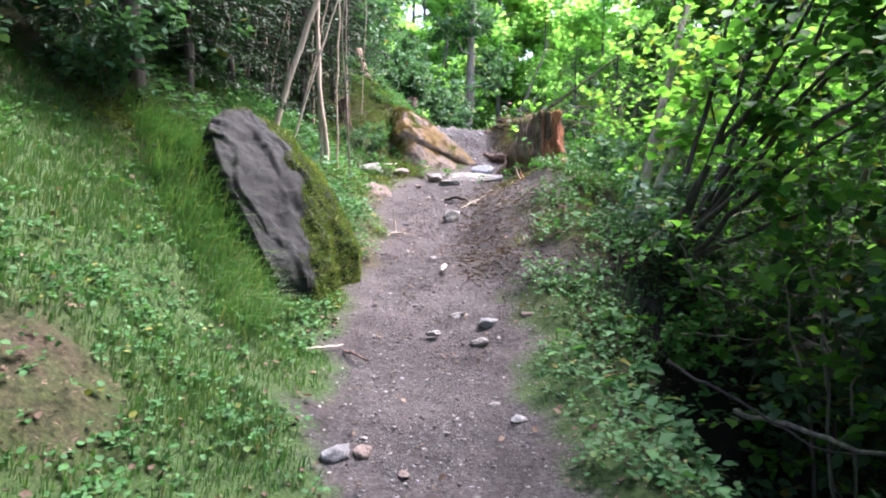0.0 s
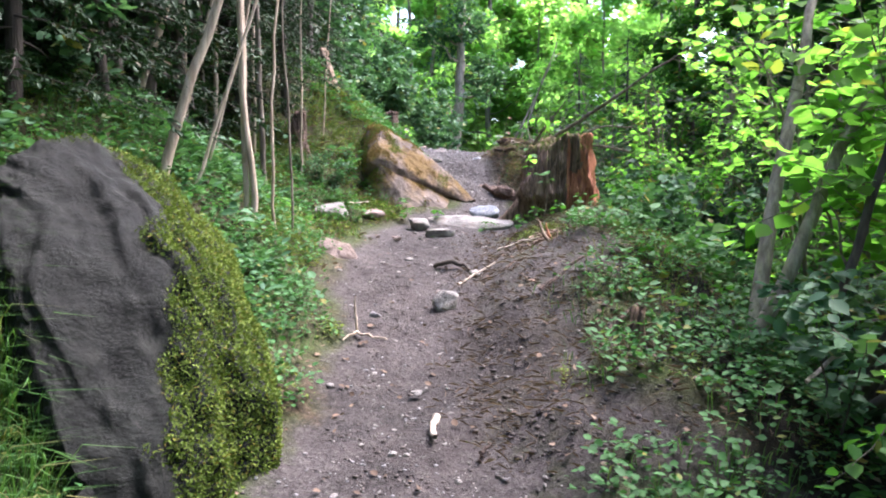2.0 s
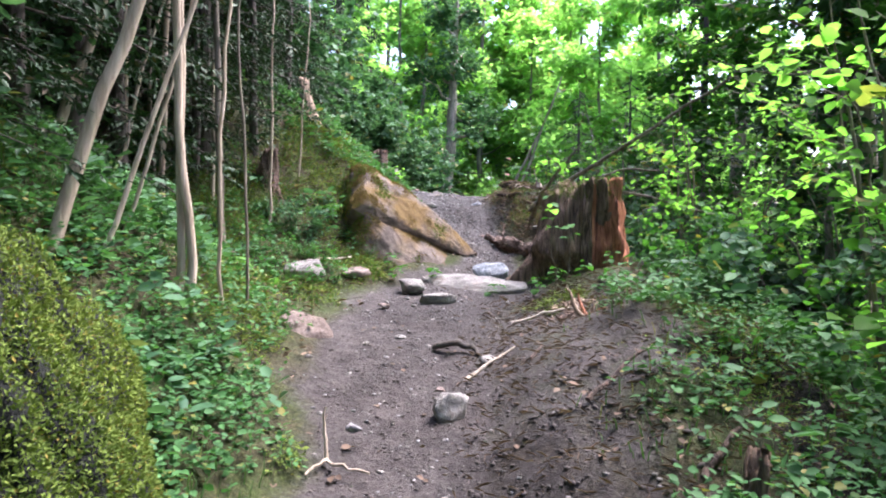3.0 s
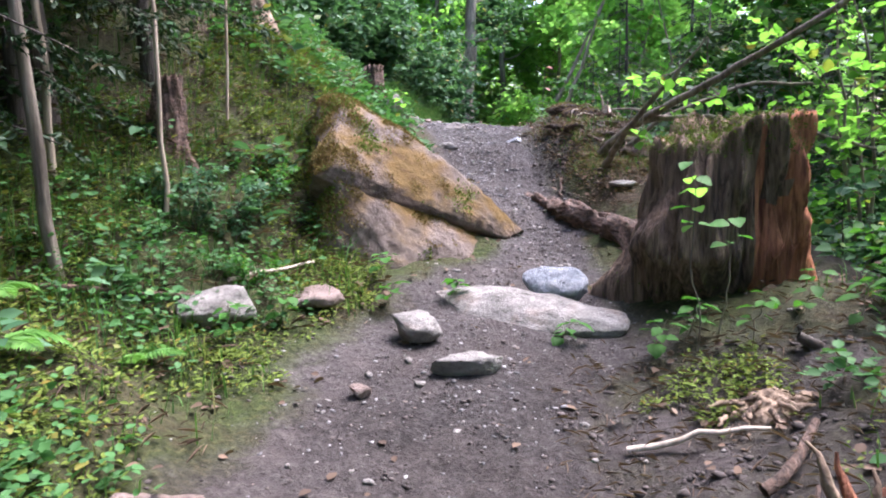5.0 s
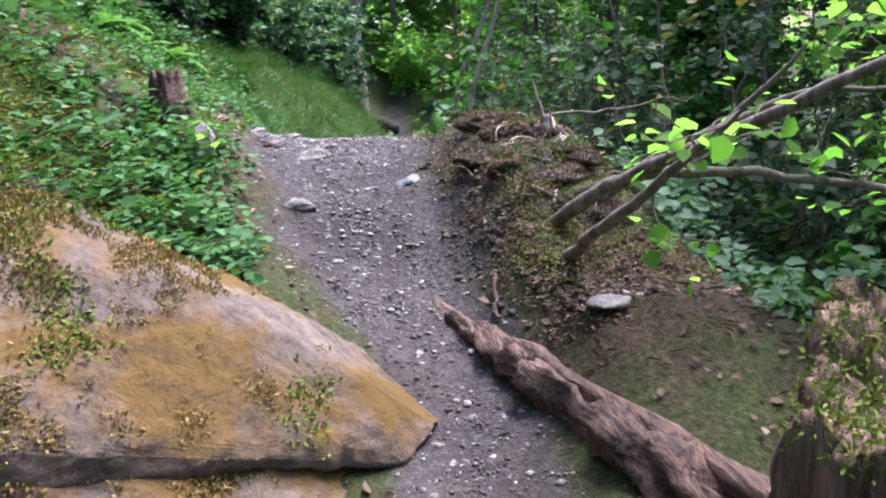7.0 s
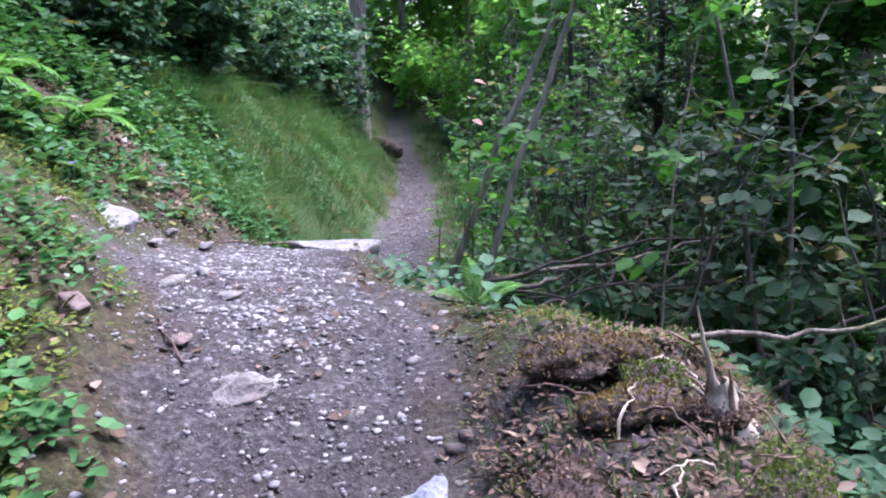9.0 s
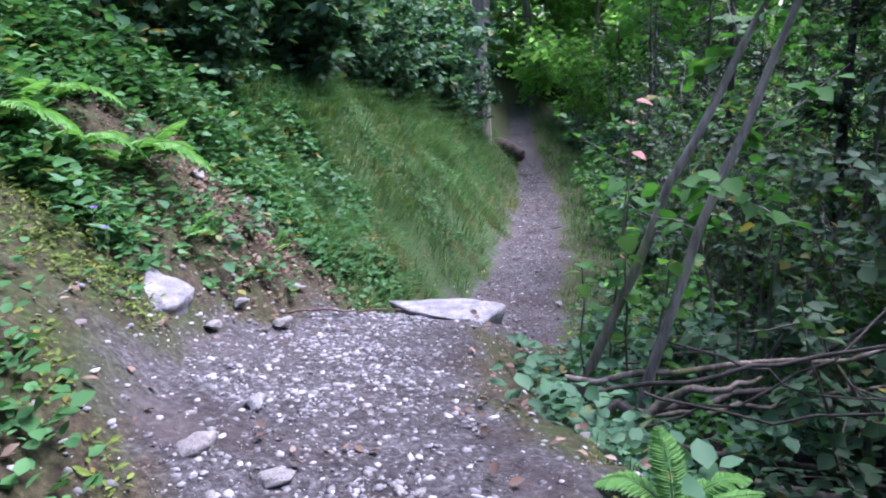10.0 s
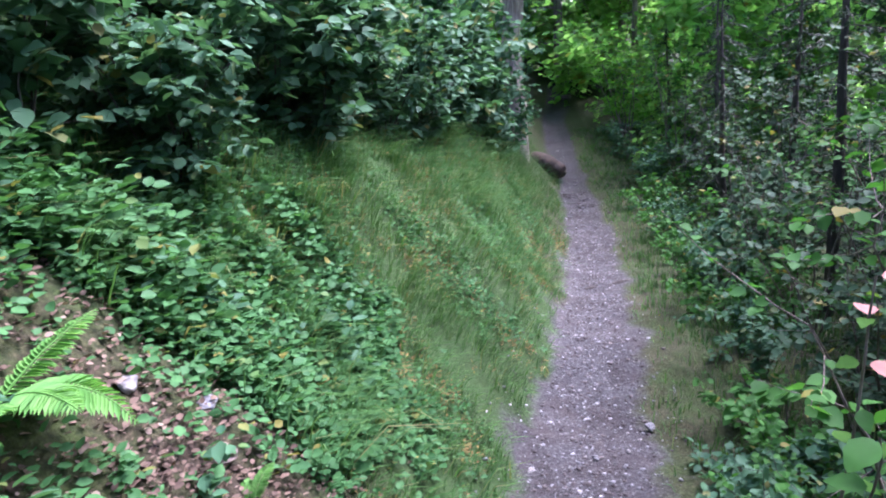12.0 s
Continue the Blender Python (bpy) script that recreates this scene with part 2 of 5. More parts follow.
def tube(points, radii, sides=7, gnarl=0.0):
    """A tapered, bent round stem along the points."""
    p = np.asarray(points, float)
    r = np.interp(np.linspace(0, 1, len(p)), np.linspace(0, 1, len(radii)), radii)
    t = unit(np.gradient(p, axis=0))
    a = unit(np.cross(t, np.array((.31, .77, .55))))
    b = np.cross(t, a)
    ang = np.linspace(0, 2 * np.pi, sides, endpoint=False)
    v = p[:, None] + r[:, None, None] * (np.cos(ang)[None, :, None] * a[:, None] + np.sin(ang)[None, :, None] * b[:, None])
    if gnarl:
        k = np.array([[noise.noise(Vector((math.cos(s) * 1.6, math.sin(s) * 1.6, u * .35)) + Vector(p[0])) + .5 * noise.noise(Vector((math.cos(s) * 4, math.sin(s) * 4, u * .8))) for s in ang] for u in range(len(p))])
        v = p[:, None] + (v - p[:, None]) * (1 + gnarl * k)[..., None]
    i, j = np.meshgrid(np.arange(len(p) - 1), np.arange(sides), indexing="ij")
    q = np.stack([i * sides + j, i * sides + (j + 1) % sides, (i + 1) * sides + (j + 1) % sides, (i + 1) * sides + j], -1).reshape(-1, 4)
    return v.reshape(-1, 3), q


def joined(pieces):
    vs, fs, n = [], [], 0
    for v, f in pieces:
        vs.append(v)
        fs.append(f + n)
        n += len(v)
    return np.concatenate(vs), np.concatenate(fs)


def bent(a, b, sag=0.0, steps=10, wob=.03, rng=RNG):
    """A wavering line from a to b that sags or, below zero, arches."""
    a, b = np.asarray(a, float), np.asarray(b, float)
    u = np.linspace(0, 1, steps)[:, None]
    p = a + (b - a) * u
    p[:, 2] -= sag * 4 * (u * (1 - u))[:, 0]
    d = np.cumsum(rng.normal(0, wob, (steps, 3)), 0)
    d -= u * d[-1] * .7
    d[0] = 0
    return p + d


def hull_rock(points, name, cuts=3, rough=.04, seed=0, rounded=.25, band=None):
    """A stone: the hull of a few corners, divided, rounded and roughened."""
    bm = bmesh.new()
    for p in points:
        bm.verts.new(p)
    res = bmesh.ops.convex_hull(bm, input=bm.verts)
    bmesh.ops.delete(bm, geom=list({g for g in res["geom_interior"] + res["geom_unused"] if isinstance(g, bmesh.types.BMVert)}), context="VERTS")
    for k in range(cuts):
        bmesh.ops.subdivide_edges(bm, edges=bm.edges[:], cuts=1, use_grid_fill=True)
        if k < 3:
            bmesh.ops.smooth_vert(bm, verts=bm.verts[:], factor=rounded, use_axis_x=True, use_axis_y=True, use_axis_z=True)
    bm.normal_update()
    span = max((Vector(p) - Vector(points[0])).length for p in points)
    o = Vector((seed * 3.1, seed * 1.7, 0))
    for v in bm.verts:
        q = v.co / span
        n = noise.noise(q * 3 + o) + .5 * noise.noise(q * 8 + o) + .35 * noise.noise(q * 18 + o) + .2 * noise.noise(q * 42 + o)
        if band:
            grain, across = Vector(band).normalized(), Vector(band).cross(Vector((.3, .2, 1))).normalized()
            b = Vector((v.co.dot(across) * 7, v.co.dot(grain) * 1.3, seed))
            n += 1.1 * noise.noise(b) - .9 * abs(noise.noise(b * 2.1))
        v.co += v.normal * n * rough * span
    bmesh.ops.recalc_face_normals(bm, faces=bm.faces[:])
    if bm.calc_volume(signed=True) < 0:
        bmesh.ops.reverse_faces(bm, faces=bm.faces[:])
    me = bpy.data.meshes.new(name)
    bm.to_mesh(me)
    bm.free()
    return me


def stone(name, mat, size, at, label, seed, category="rock", group="", cuts=3, rough=.05, sink=.25, rounded=.25):
    """A loose stone of about that size, lying on the ground at (x, y, turn)."""
    g = np.random.default_rng(seed)
    p = unit(g.normal(0, 1, (14, 3))) * (np.array(size) / 2)
    me = hull_rock([tuple(q) for q in p], name, cuts, rough, seed, rounded)
    x, y, turn = at
    z = float(ground_z(x, y)) + size[2] * (.5 - sink)
    return tagged(put(name, me, mat, at=pose(x, y, z, 0, 0, turn)), label, category, group)


# ---- the lie of the land ----
PY = [-8, 0, 1, 2, 3, 4.5, 5.5, 6.5, 7.4, 8.8, 10.1, 10.85, 11.5, 12, 12.9, 13.5, 14.2, 15, 15.8, 16.5, 17.35, 17.6, 18.5, 19.2, 20, 22, 25, 28, 32, 36, 41, 60]
PZ = [-.8, -.25, -.22, -.1, .0, .17, .45, .68, .88, 1.22, 1.45, 1.55, 1.66, 1.77, 2.0, 2.32, 2.5, 2.55, 2.46, 2.35, 2.17, 2.0, 1.25, 1.06, 1.02, 1.05, .92, .82, .95, 1.4, 2.2, 4]
CY = [-8, 0, 2.8, 4.6, 5.4, 6.3, 7.5, 8.7, 10, 10.8, 11.8, 12.6, 13.5, 14.5, 15.5, 16.3, 17.3, 18.6, 19.5, 21, 22, 23.2, 24.6, 27, 31, 36, 41, 60]
CX = [.0, .0, .03, -.06, -.18, -.13, -.22, -.16, -.02, .35, .74, .55, .4, .3, .08, -.06, .12, .75, .83, 1.1, 1.32, 1.5, 1.68, 2.0, 2.2, 2.35, 3.0, 6]
WX = [.8, .8, .62, .62, .72, .46, .43, .55, .74, .58, .24, .3, .42, .58, .64, .62, .5, .48, .53, .5, .45, .42, .4, .37, .3, .36, .36, .36]
D = [0, .3, .8, 1.5, 3, 6, 15]
LY = [-8, 0, 4, 6, 8.3, 10.3, 11.5, 12.8, 14, 15, 17, 18.5, 20.5, 24, 32]
LH = [[0, .15, .5, 1.1, 2.6, 5, 10], [0, .15, .5, 1.1, 2.6, 5, 10], [0, .1, .4, 1.0, 2.5, 5, 10], [0, .1, .4, 1.0, 2.2, 5, 10],
      [0, .15, .75, 1.3, 2.3, 4.5, 10], [0, .06, .22, .6, 1.8, 4, 9], [0, .03, .15, .7, 1.8, 4, 9], [0, .2, .6, 1.2, 2.2, 4.5, 10],
      [0, .28, .6, 1.1, 2.2, 4.5, 10], [0, .32, .68, 1.2, 2.6, 5, 11], [0, .3, .75, 1.4, 2.8, 5, 11], [0, .35, 1.0, 1.75, 3, 5.5, 11],
      [0, .4, 1.2, 2.1, 3.2, 6, 12], [0, .35, 1.1, 2.0, 3.2, 6, 12], [0, .3, .9, 1.6, 3, 6, 12]]
RY = [-8, 0, 4.6, 6.5, 8, 9.7, 11, 13, 14, 15, 17, 19, 22, 32]
RH = [[0, .0, -.6, -2.1, -3.4, -3.8, -4], [0, .0, -.6, -2.1, -3.4, -3.8, -4], [0, .05, -.25, -1.5, -2.9, -3.4, -4], [0, .16, .32, .22, -1.0, -2.5, -4],
      [0, .2, .42, .38, -.7, -2.2, -4], [0, .08, .25, .2, -.8, -2.2, -4], [0, .1, .15, .0, -1.0, -2.5, -4], [0, .28, .25, -.4, -2.0, -3, -4],
      [0, .22, .2, -.5, -2.2, -3.2, -4], [0, -.05, -.65, -1.6, -2.5, -3.2, -4], [0, -.3, -.9, -1.4, -2, -2.6, -3.2], [0, 0, -.1, -.3, -1, -2, -3],
      [0, .02, 0, -.1, -.6, -1.5, -2.5], [0, .02, 0, -.1, -.6, -1.5, -2.5]]


def smooth_interp(v, xs, ys):
    """Piecewise linear, softened by averaging over a short stretch."""
    return sum(np.interp(v + o, xs, ys) for o in (-.24, -.12, 0, .12, .24)) / 5


def side(d, y, keys, table):
    """Height beside the path at distance d, from profiles keyed along the walk."""
    k = np.clip(np.searchsorted(keys, y) - 1, 0, len(keys) - 2)
    f = np.clip((y - np.take(keys, k)) / (np.take(keys, k + 1) - np.take(keys, k)), 0, 1)
    f = f * f * (3 - 2 * f)
    t = np.array(table)
    j = np.clip(np.searchsorted(D, d) - 1, 0, len(D) - 2)
    u = np.clip((d - np.take(D, j)) / (np.take(D, j + 1) - np.take(D, j)), 0, 1)
    return (t[k, j] * (1 - u) + t[k, j + 1] * u) * (1 - f) + (t[k + 1, j] * (1 - u) + t[k + 1, j + 1] * u) * f


def ground_z(x, y):
    """Height of the ground, without its small bumps."""
    x, y = np.asarray(x, float), np.asarray(y, float)
    z, c, w = smooth_interp(y, PY, PZ), smooth_interp(y, CY, CX), smooth_interp(y, CY, WX)
    q = x - c
    left, right = np.maximum(-q - w, 0), np.maximum(q - w, 0)
    z = z + np.where(q < 0, side(left, y, LY, LH), side(right, y, RY, RH))
    z = z - np.interp(y, [13.2, 14.5, 15.5, 16.5, 17.5, 18.4], [0, .12, .2, .2, .1, 0]) * np.clip(q, -w, w)
    return z + .035 * np.clip(np.abs(q) / w, 0, 1) ** 2 - .02


def lumps(x, y):
    p = Vector((x, y, 0))
    return .1 * noise.noise(p * .9) + .06 * noise.noise(p * 2.7) + .035 * noise.noise(p * 6) + .022 * noise.noise(p * 13)


def path_offset(x, y):
    """Distance from the path's middle, in half widths."""
    x, y = np.asarray(x, float), np.asarray(y, float)
    d = x - smooth_interp(y, CY, CX)
    s = np.where(d > 0, 2.1, 0)
    ragged = 1 + .13 * np.sin(2.7 * y + s) + .1 * np.sin(6.1 * y + 2 * s + 2 * x) + .06 * np.sin(13.7 * y + s + 3 * x)
    return np.abs(d) / smooth_interp(y, CY, WX) * ragged


def land(x, y):
    """Height of the ground with its bumps, for arrays."""
    x, y = np.asarray(x, float), np.asarray(y, float)
    b = np.array([lumps(p, q) for p, q in zip(x.ravel(), y.ravel())]).reshape(x.shape)
    return ground_z(x, y) + b * np.clip(path_offset(x, y) * .8 - .35, .5, 1)


def build_ground():
    far = np.array([.1 * 1.16 ** k for k in range(1, 42)])
    far = np.cumsum(far)
    xs = np.concatenate([-4.5 - far[::-1], np.arange(-4.5, 4.5, .07), 4.5 + far])
    ys = np.concatenate([-4 - far[::-1], np.arange(-4, 27, .07), 27 + far])
    gx, gy = np.meshgrid(xs, ys, indexing="ij")
    z = land(gx, gy)
    v = np.stack([gx, gy, z], -1).reshape(-1, 3)
    i, j = np.meshgrid(np.arange(len(xs) - 1), np.arange(len(ys) - 1), indexing="ij")
    k = len(ys)
    me = mesh_from("ground", v, np.stack([i * k + j, (i + 1) * k + j, (i + 1) * k + j + 1, i * k + j + 1], -1).reshape(-1, 4))
    off = path_offset(v[:, 0], v[:, 1])
    a = me.attributes.new("trodden", "FLOAT", "POINT")
    bare = np.clip(1.5 - off, 0, 1)
    earth = (v[:, 0] > smooth_interp(v[:, 1], CY, CX)) * np.interp(v[:, 1], [5.2, 6, 9.6, 10.2, 12.2, 12.8, 14, 14.6], [0, 1, 1, .5, .3, .9, .9, 0])
    bare = np.maximum(bare, .62 * earth * np.clip(3.4 - off, 0, 1))
    a.data.foreach_set("value", bare.astype(np.float32))
    b = me.attributes.new("gravelly", "FLOAT", "POINT")
    b.data.foreach_set("value", np.interp(v[:, 1], [0, 4, 6, 9, 10.5, 12.5, 14, 15, 60], [.55, .5, .25, .15, .35, .45, .7, .85, .5]).astype(np.float32))
    t = me.attributes.new("turf", "FLOAT", "POINT")
    low_bank = np.interp(v[:, 1], [5, 6.5, 17.8, 18.8], [1, 0, 0, 1]) * np.where(v[:, 0] < 1.0, 1, np.interp(v[:, 1], [10, 19], [.2, .3]))
    t.data.foreach_set("value", (.8 * low_bank * np.clip(np.hypot(v[:, 0] + 1.68, (v[:, 1] - 3.1) * .8) * 4 - 1, 0, 1)).astype(np.float32))
    # where the ground is painted dark for shade: hollow and slope below the path
    h = me.attributes.new("drop_shade", "FLOAT", "POINT")
    shade_mask = np.where(v[:, 1] < 8, np.clip((v[:, 0] - 1.15) * 3, 0, 1), np.clip((v[:, 0] - 1.7) * 2, 0, 1) * (v[:, 1] < 19)) * (v[:, 0] < 6)
    h.data.foreach_set("value", shade_mask.astype(np.float32))
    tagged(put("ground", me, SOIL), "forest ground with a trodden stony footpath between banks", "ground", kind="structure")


build_ground()


# ---- rocks and stones ----
def placed_rock(name, corners, mat, label, seed, cuts=5, rough=.025, rounded=.18, band=None):
    """A large rock given by its corners in the world, standing at their middle."""
    mid = np.mean(corners, axis=0)
    me = hull_rock([tuple(np.array(c) - mid) for c in corners], name, cuts, rough, seed, rounded, band)
    ob = put(name, me, mat, at=pose(*mid))
    return tagged(ob, label, "boulder")


def layered_boulder():
    """A leaning schist boulder: wavy layers that run down its open face to a low point."""
    corners = [(-1.23, 5.46, .3), (-1.24, 5.48, .74), (-1.5, 5.72, 1.15), (-1.78, 5.98, 1.6), (-2.0, 6.35, 2.02), (-1.93, 6.55, 2.16), (-1.78, 6.88, 2.2), (-1.36, 6.48, 1.78), (-1.04, 5.66, .88), (-1.0, 5.62, .4), (-.84, 6.12, 1.12),
               (-.7, 6.25, .8), (-.72, 6.2, .4), (-1.0, 6.5, 1.42), (-1.15, 7.2, 1.5), (-2.3, 7.4, 1.6), (-1.7, 5.7, .3), (-2.1, 6.2, 1.2)]
    mid = np.mean(corners, axis=0)
    me = hull_rock([tuple(np.array(c) - mid) for c in corners], "boulder", 5, .012, 3, .07)
    k = len(me.vertices)
    co, nr = np.empty(k * 3, np.float32), np.empty(k * 3, np.float32)
    me.vertices.foreach_get("co", co)
    me.vertices.foreach_get("normal", nr)
    co, nr = co.reshape(-1, 3).astype(float), nr.reshape(-1, 3).astype(float)
    along = unit(np.array((.72, -.95, -1.4)))
    across = unit(np.cross(along, (.62, -.52, .58)))
    u, w = co @ along, co @ across
    for i in range(k):
        p = Vector(co[i])
        sway = .2 * noise.noise(p * 1.5) + .05 * noise.noise(p * 4.3)
        a = (w[i] + sway + .1 * u[i]) * 6.2
        a -= math.floor(a)
        ledge = a / .78 if a < .78 else (1 - a) / .22           # each layer swells, then breaks off
        b = (w[i] + 1.6 * sway) * 17 + noise.noise(Vector((u[i] * 2, w[i] * 3, 4)))
        fine = abs(b - math.floor(b) - .5) * 2
        deep = .5 + noise.noise(Vector((u[i] * 1.1, w[i] * 3.1, 2)))
        scoop = noise.noise(Vector((u[i] * 1.5, w[i] * 5.0, 9)))
        co[i] += nr[i] * (.045 * ledge * max(0, deep) - .02 + .009 * fine * max(0, deep) + .06 * scoop + .03 * noise.noise(p * 6) + .012 * noise.noise(p * 17))
    me.vertices.foreach_set("co", co.astype(np.float32).ravel())
    me.update()
    return tagged(put("boulder", me, SCHIST, at=pose(*mid)), "dark grey layered schist boulder with a mossy flank", "boulder")


boulder = layered_boulder()


def joined_rock(hulls, name, mat, label, seed, cuts=5, rough=.016, rounded=.08):
    """One rock of several fused masses, given by their corners in the world."""
    mid = np.mean(hulls[0], axis=0)
    bm = bmesh.new()
    for k, corners in enumerate(hulls):
        bm.from_mesh(hull_rock([tuple(np.array(c) - mid) for c in corners], name, cuts, rough, seed + k, rounded))
    me = bpy.data.meshes.new(name)
    bm.to_mesh(me)
    bm.free()
    return tagged(put(name, me, mat, at=pose(*mid)), label, "boulder")


wedge = joined_rock([[(-.63, 11.23, 2.27), (-.72, 11.2, 2.2), (-.15, 11.57, 2.07), (.2, 11.68, 1.9), (.45, 11.79, 1.73), (.58, 11.93, 1.77), (.6, 12.05, 1.72), (-.62, 11.75, 2.64), (-.8, 12.1, 2.68), (-.7, 12.15, 2.72), (-.5, 12.1, 2.64),
                      (-.15, 11.85, 2.4), (.0, 12.3, 2.25), (.35, 12.3, 1.95), (-.9, 12.3, 2.2), (-.85, 11.6, 2.0)],
                     [(-.6, 11.27, 2.2), (-.15, 11.6, 2.03), (.4, 11.83, 1.7), (-.71, 11.17, 1.75), (-.73, 11.15, 1.45), (-.2, 11.2, 1.6), (-.2, 11.22, 1.4), (.17, 11.47, 1.66), (.18, 11.5, 1.45), (.35, 11.8, 1.5), (-.85, 11.6, 1.5), (.2, 12.2, 1.5), (-.8, 11.4, 2.0)]],
                    "wedge_boulder", WEDGE, "large brown wedge-shaped boulder with mossy sloping top", 5, cuts=5, rough=.022)
stone("stone", PALE, (.42, .3, .24), (-1.02, 10.33, 20), "pale grey angular stone at the foot of the bank", 11, rounded=.15)
stone("stone", BROWN, (.36, .24, .16), (-.66, 10.66, -10), "brown weathered stone half sunk in soil", 12, sink=.35)
stone("stone", PALE, (.36, .27, .17), (-.16, 10.42, -30), "pale rounded stone at the side of the step", 13, sink=.2, rounded=.18)
stone("stone", PALE, (.4, .17, .13), (.1, 10.06, 6), "flat pale stone sunk in the path", 14, sink=.3, rounded=.12)
stone("stone", BLUE, (.4, .24, .24), (.58, 10.8, -28), "blue-grey veined stone beside the stump", 15, sink=.1, rounded=.14)
slab_step = placed_rock("stone_step", [(-.08, 10.98, 1.58), (-.02, 10.86, 1.55), (.2, 11.0, 1.62), (.3, 10.76, 1.6), (.58, 10.72, 1.61), (.6, 10.46, 1.56), (.88, 10.42, 1.57), (.85, 10.28, 1.52),
                                       (.2, 10.55, 1.45), (.8, 10.3, 1.45), (0, 10.85, 1.45), (.5, 10.7, 1.45)], PALE, "long pale stone slab that forms a step across the path", 17, cuts=4, rough=.02)
tagged(slab_step, category="rock")
stone("stone", PALE, (.3, .16, .12), (.06, 13.5, -25), "pale stone sunk in the gravel path", 18, sink=.55, rounded=.06, rough=.08)
stone("stone", PALE, (.38, .22, .14), (.14, 14.2, 12), "pale blocky stone sunk in the gravel path", 19, sink=.55, rounded=.06, rough=.08)
stone("stone", BROWN, (.2, .12, .11), (-.41, 14.42, -35), "small brown stone on the mossy verge", 20, sink=.25)
stone("stone", PALE, (.2, .16, .24), (-0.37, 13.56, 20), "pale grey stone leaning in the mossy bank", 73, sink=.2, rounded=.2)
stone("stone", PALE, (.22, .13, .07), (1.28, 12.15, 10), "pale flat stone lying among dry twigs", 71, sink=.25)
stone("stone", PALE, (.26, .16, .22), (.1, 8.05, 25), "pale upright stone in the earth of the path", 22, sink=.25, rounded=.15)
stone("stone", BROWN, (.45, .3, .3), (-.82, 9.0, 10), "brown earthy stone in the bank", 23, sink=.35)
stone("stone", BLUE, (.2, .13, .08), (.7, 13.68, 35), "small blue-grey flat stone on the path", 26, sink=.45, rounded=.06, rough=.08)
ledge = placed_rock("ledge_slab", [(.0, 17.55, 2.18), (.15, 17.35, 2.18), (.62, 17.12, 2.15), (.8, 17.45, 2.15), (.55, 17.75, 2.1), (.35, 17.5, 2.0), (.1, 17.6, 2.0), (.6, 17.25, 1.9), (.75, 17.5, 1.95)], GRIT,
                    "flat grey-brown slab at the lip of the steep drop", 27, cuts=4, rough=.02, rounded=.1)
tagged(ledge, category="rock")
bank_slab = placed_rock("bank_slab", [(-1.45, 16.2, 2.9), (-1.4, 16.05, 2.76), (-.95, 16.02, 2.7), (-.76, 16.22, 2.66), (-.7, 16.38, 2.7), (-.9, 16.45, 2.8), (-1.4, 16.45, 2.98), (-1.2, 16.1, 2.5), (-.78, 16.25, 2.5), (-1.2, 16.5, 2.5)], GRIT,
                        "earth-stained pale slab exposed in the bank", 28, cuts=4, rough=.035, rounded=.1)
tagged(bank_slab, category="rock")
# stones of hand size on the lower path
for i, (x, y, s) in enumerate([(.12, 5.56, .13), (.33, 5.42, .16), (.63, 5.42, .14), (.25, 5.15, .13), (-.08, 5.3, .1), (-.55, 3.75, .17), (-.42, 3.8, .12), (.05, 3.1, .08), (.4, 3.2, .11), (.42, 4.15, .1), (-.2, 3.6, .07),
                               (.15, 2.9, .07), (.3, 4.35, .08), (-.4, 7.95, .1), (.05, 8.35, .08), (-.1, 6.9, .07), (-1.16, 17.74, .13), (-.96, 17.98, .11), (-.83, 17.76, .14), (-.64, 16.32, .1), (-.4, 16.64, .11), (-.62, 16.7, .1),
                               (-.1, 14.5, .1), (.0, 15.0, .1), (-.25, 15.1, .13), (-.2, 15.5, .09), (-.05, 17.4, .1), (-.5, 17.3, .12), (.5, 19.9, .1), (1.5, 20.4, .1), (-.35, 9.9, .1), (-.2, 9.2, .07), (.35, 8.7, .12)]):
    stone("stone", (PALE, GRIT, BROWN, PALE)[i % 4], (s * 1.3, s * .9, s * .55), (x, y, i * 47), "fist-sized broken stone lying on the soil", 40 + i, "stone", "loose stones of the path", cuts=2, rounded=.05, sink=.3)


# ---- stumps, roots, dead wood ----
def stump(name, x, y, z, r_top, r_base, height, seed, mat, label, notch=0.0, sides=120, rows=34, shoulder=0.0, red=False):
    """A broken tree stump: fluted, flared wall round a rotten top that is lower on one side."""
    o = Vector((seed * 2.3, 0, 0))
    v = []
    for i in range(rows + 1):
        u = i / rows
        for j in range(sides):
            a = 2 * math.pi * j / sides
            ca, sa = math.cos(a), math.sin(a)
            flare = r_top + (r_base - r_top) * (1 - u) ** 2.6
            rootish = max(0, math.cos(a * 4 + seed)) ** 3 * (1 - u) ** 4 * r_base * .55
            n = (.2 * noise.noise(Vector((ca * 3.2, sa * 3.2, u * 2.4)) + o) + .26 * noise.noise(Vector((ca * 7, sa * 7, u * 4.4)) + o) - .2 * abs(noise.noise(Vector((ca * 13, sa * 13, u * 3.2)) + o))) * r_top - .03 * abs(noise.noise(Vector((ca * 22, sa * 22, u * 2)) + o)) * (r_top > .2) + .016 * noise.noise(Vector((ca * 28, sa * 28, u * 4)) + o)
            r = flare + rootish + n + shoulder * (1 - u) ** 1.15 * max(0, math.cos(a - math.pi * 1.02)) ** 1.5 * min(1, 3 * u + .45)
            if shoulder:                                     # rotted hollow under the near side
                r *= 1 - .6 * max(0, math.cos(a - radians(250))) ** .7 * min(1, max(0, (.5 - u) / .22 + .25 * noise.noise(Vector((ca * 6, sa * 6, u * 5)) + o)))
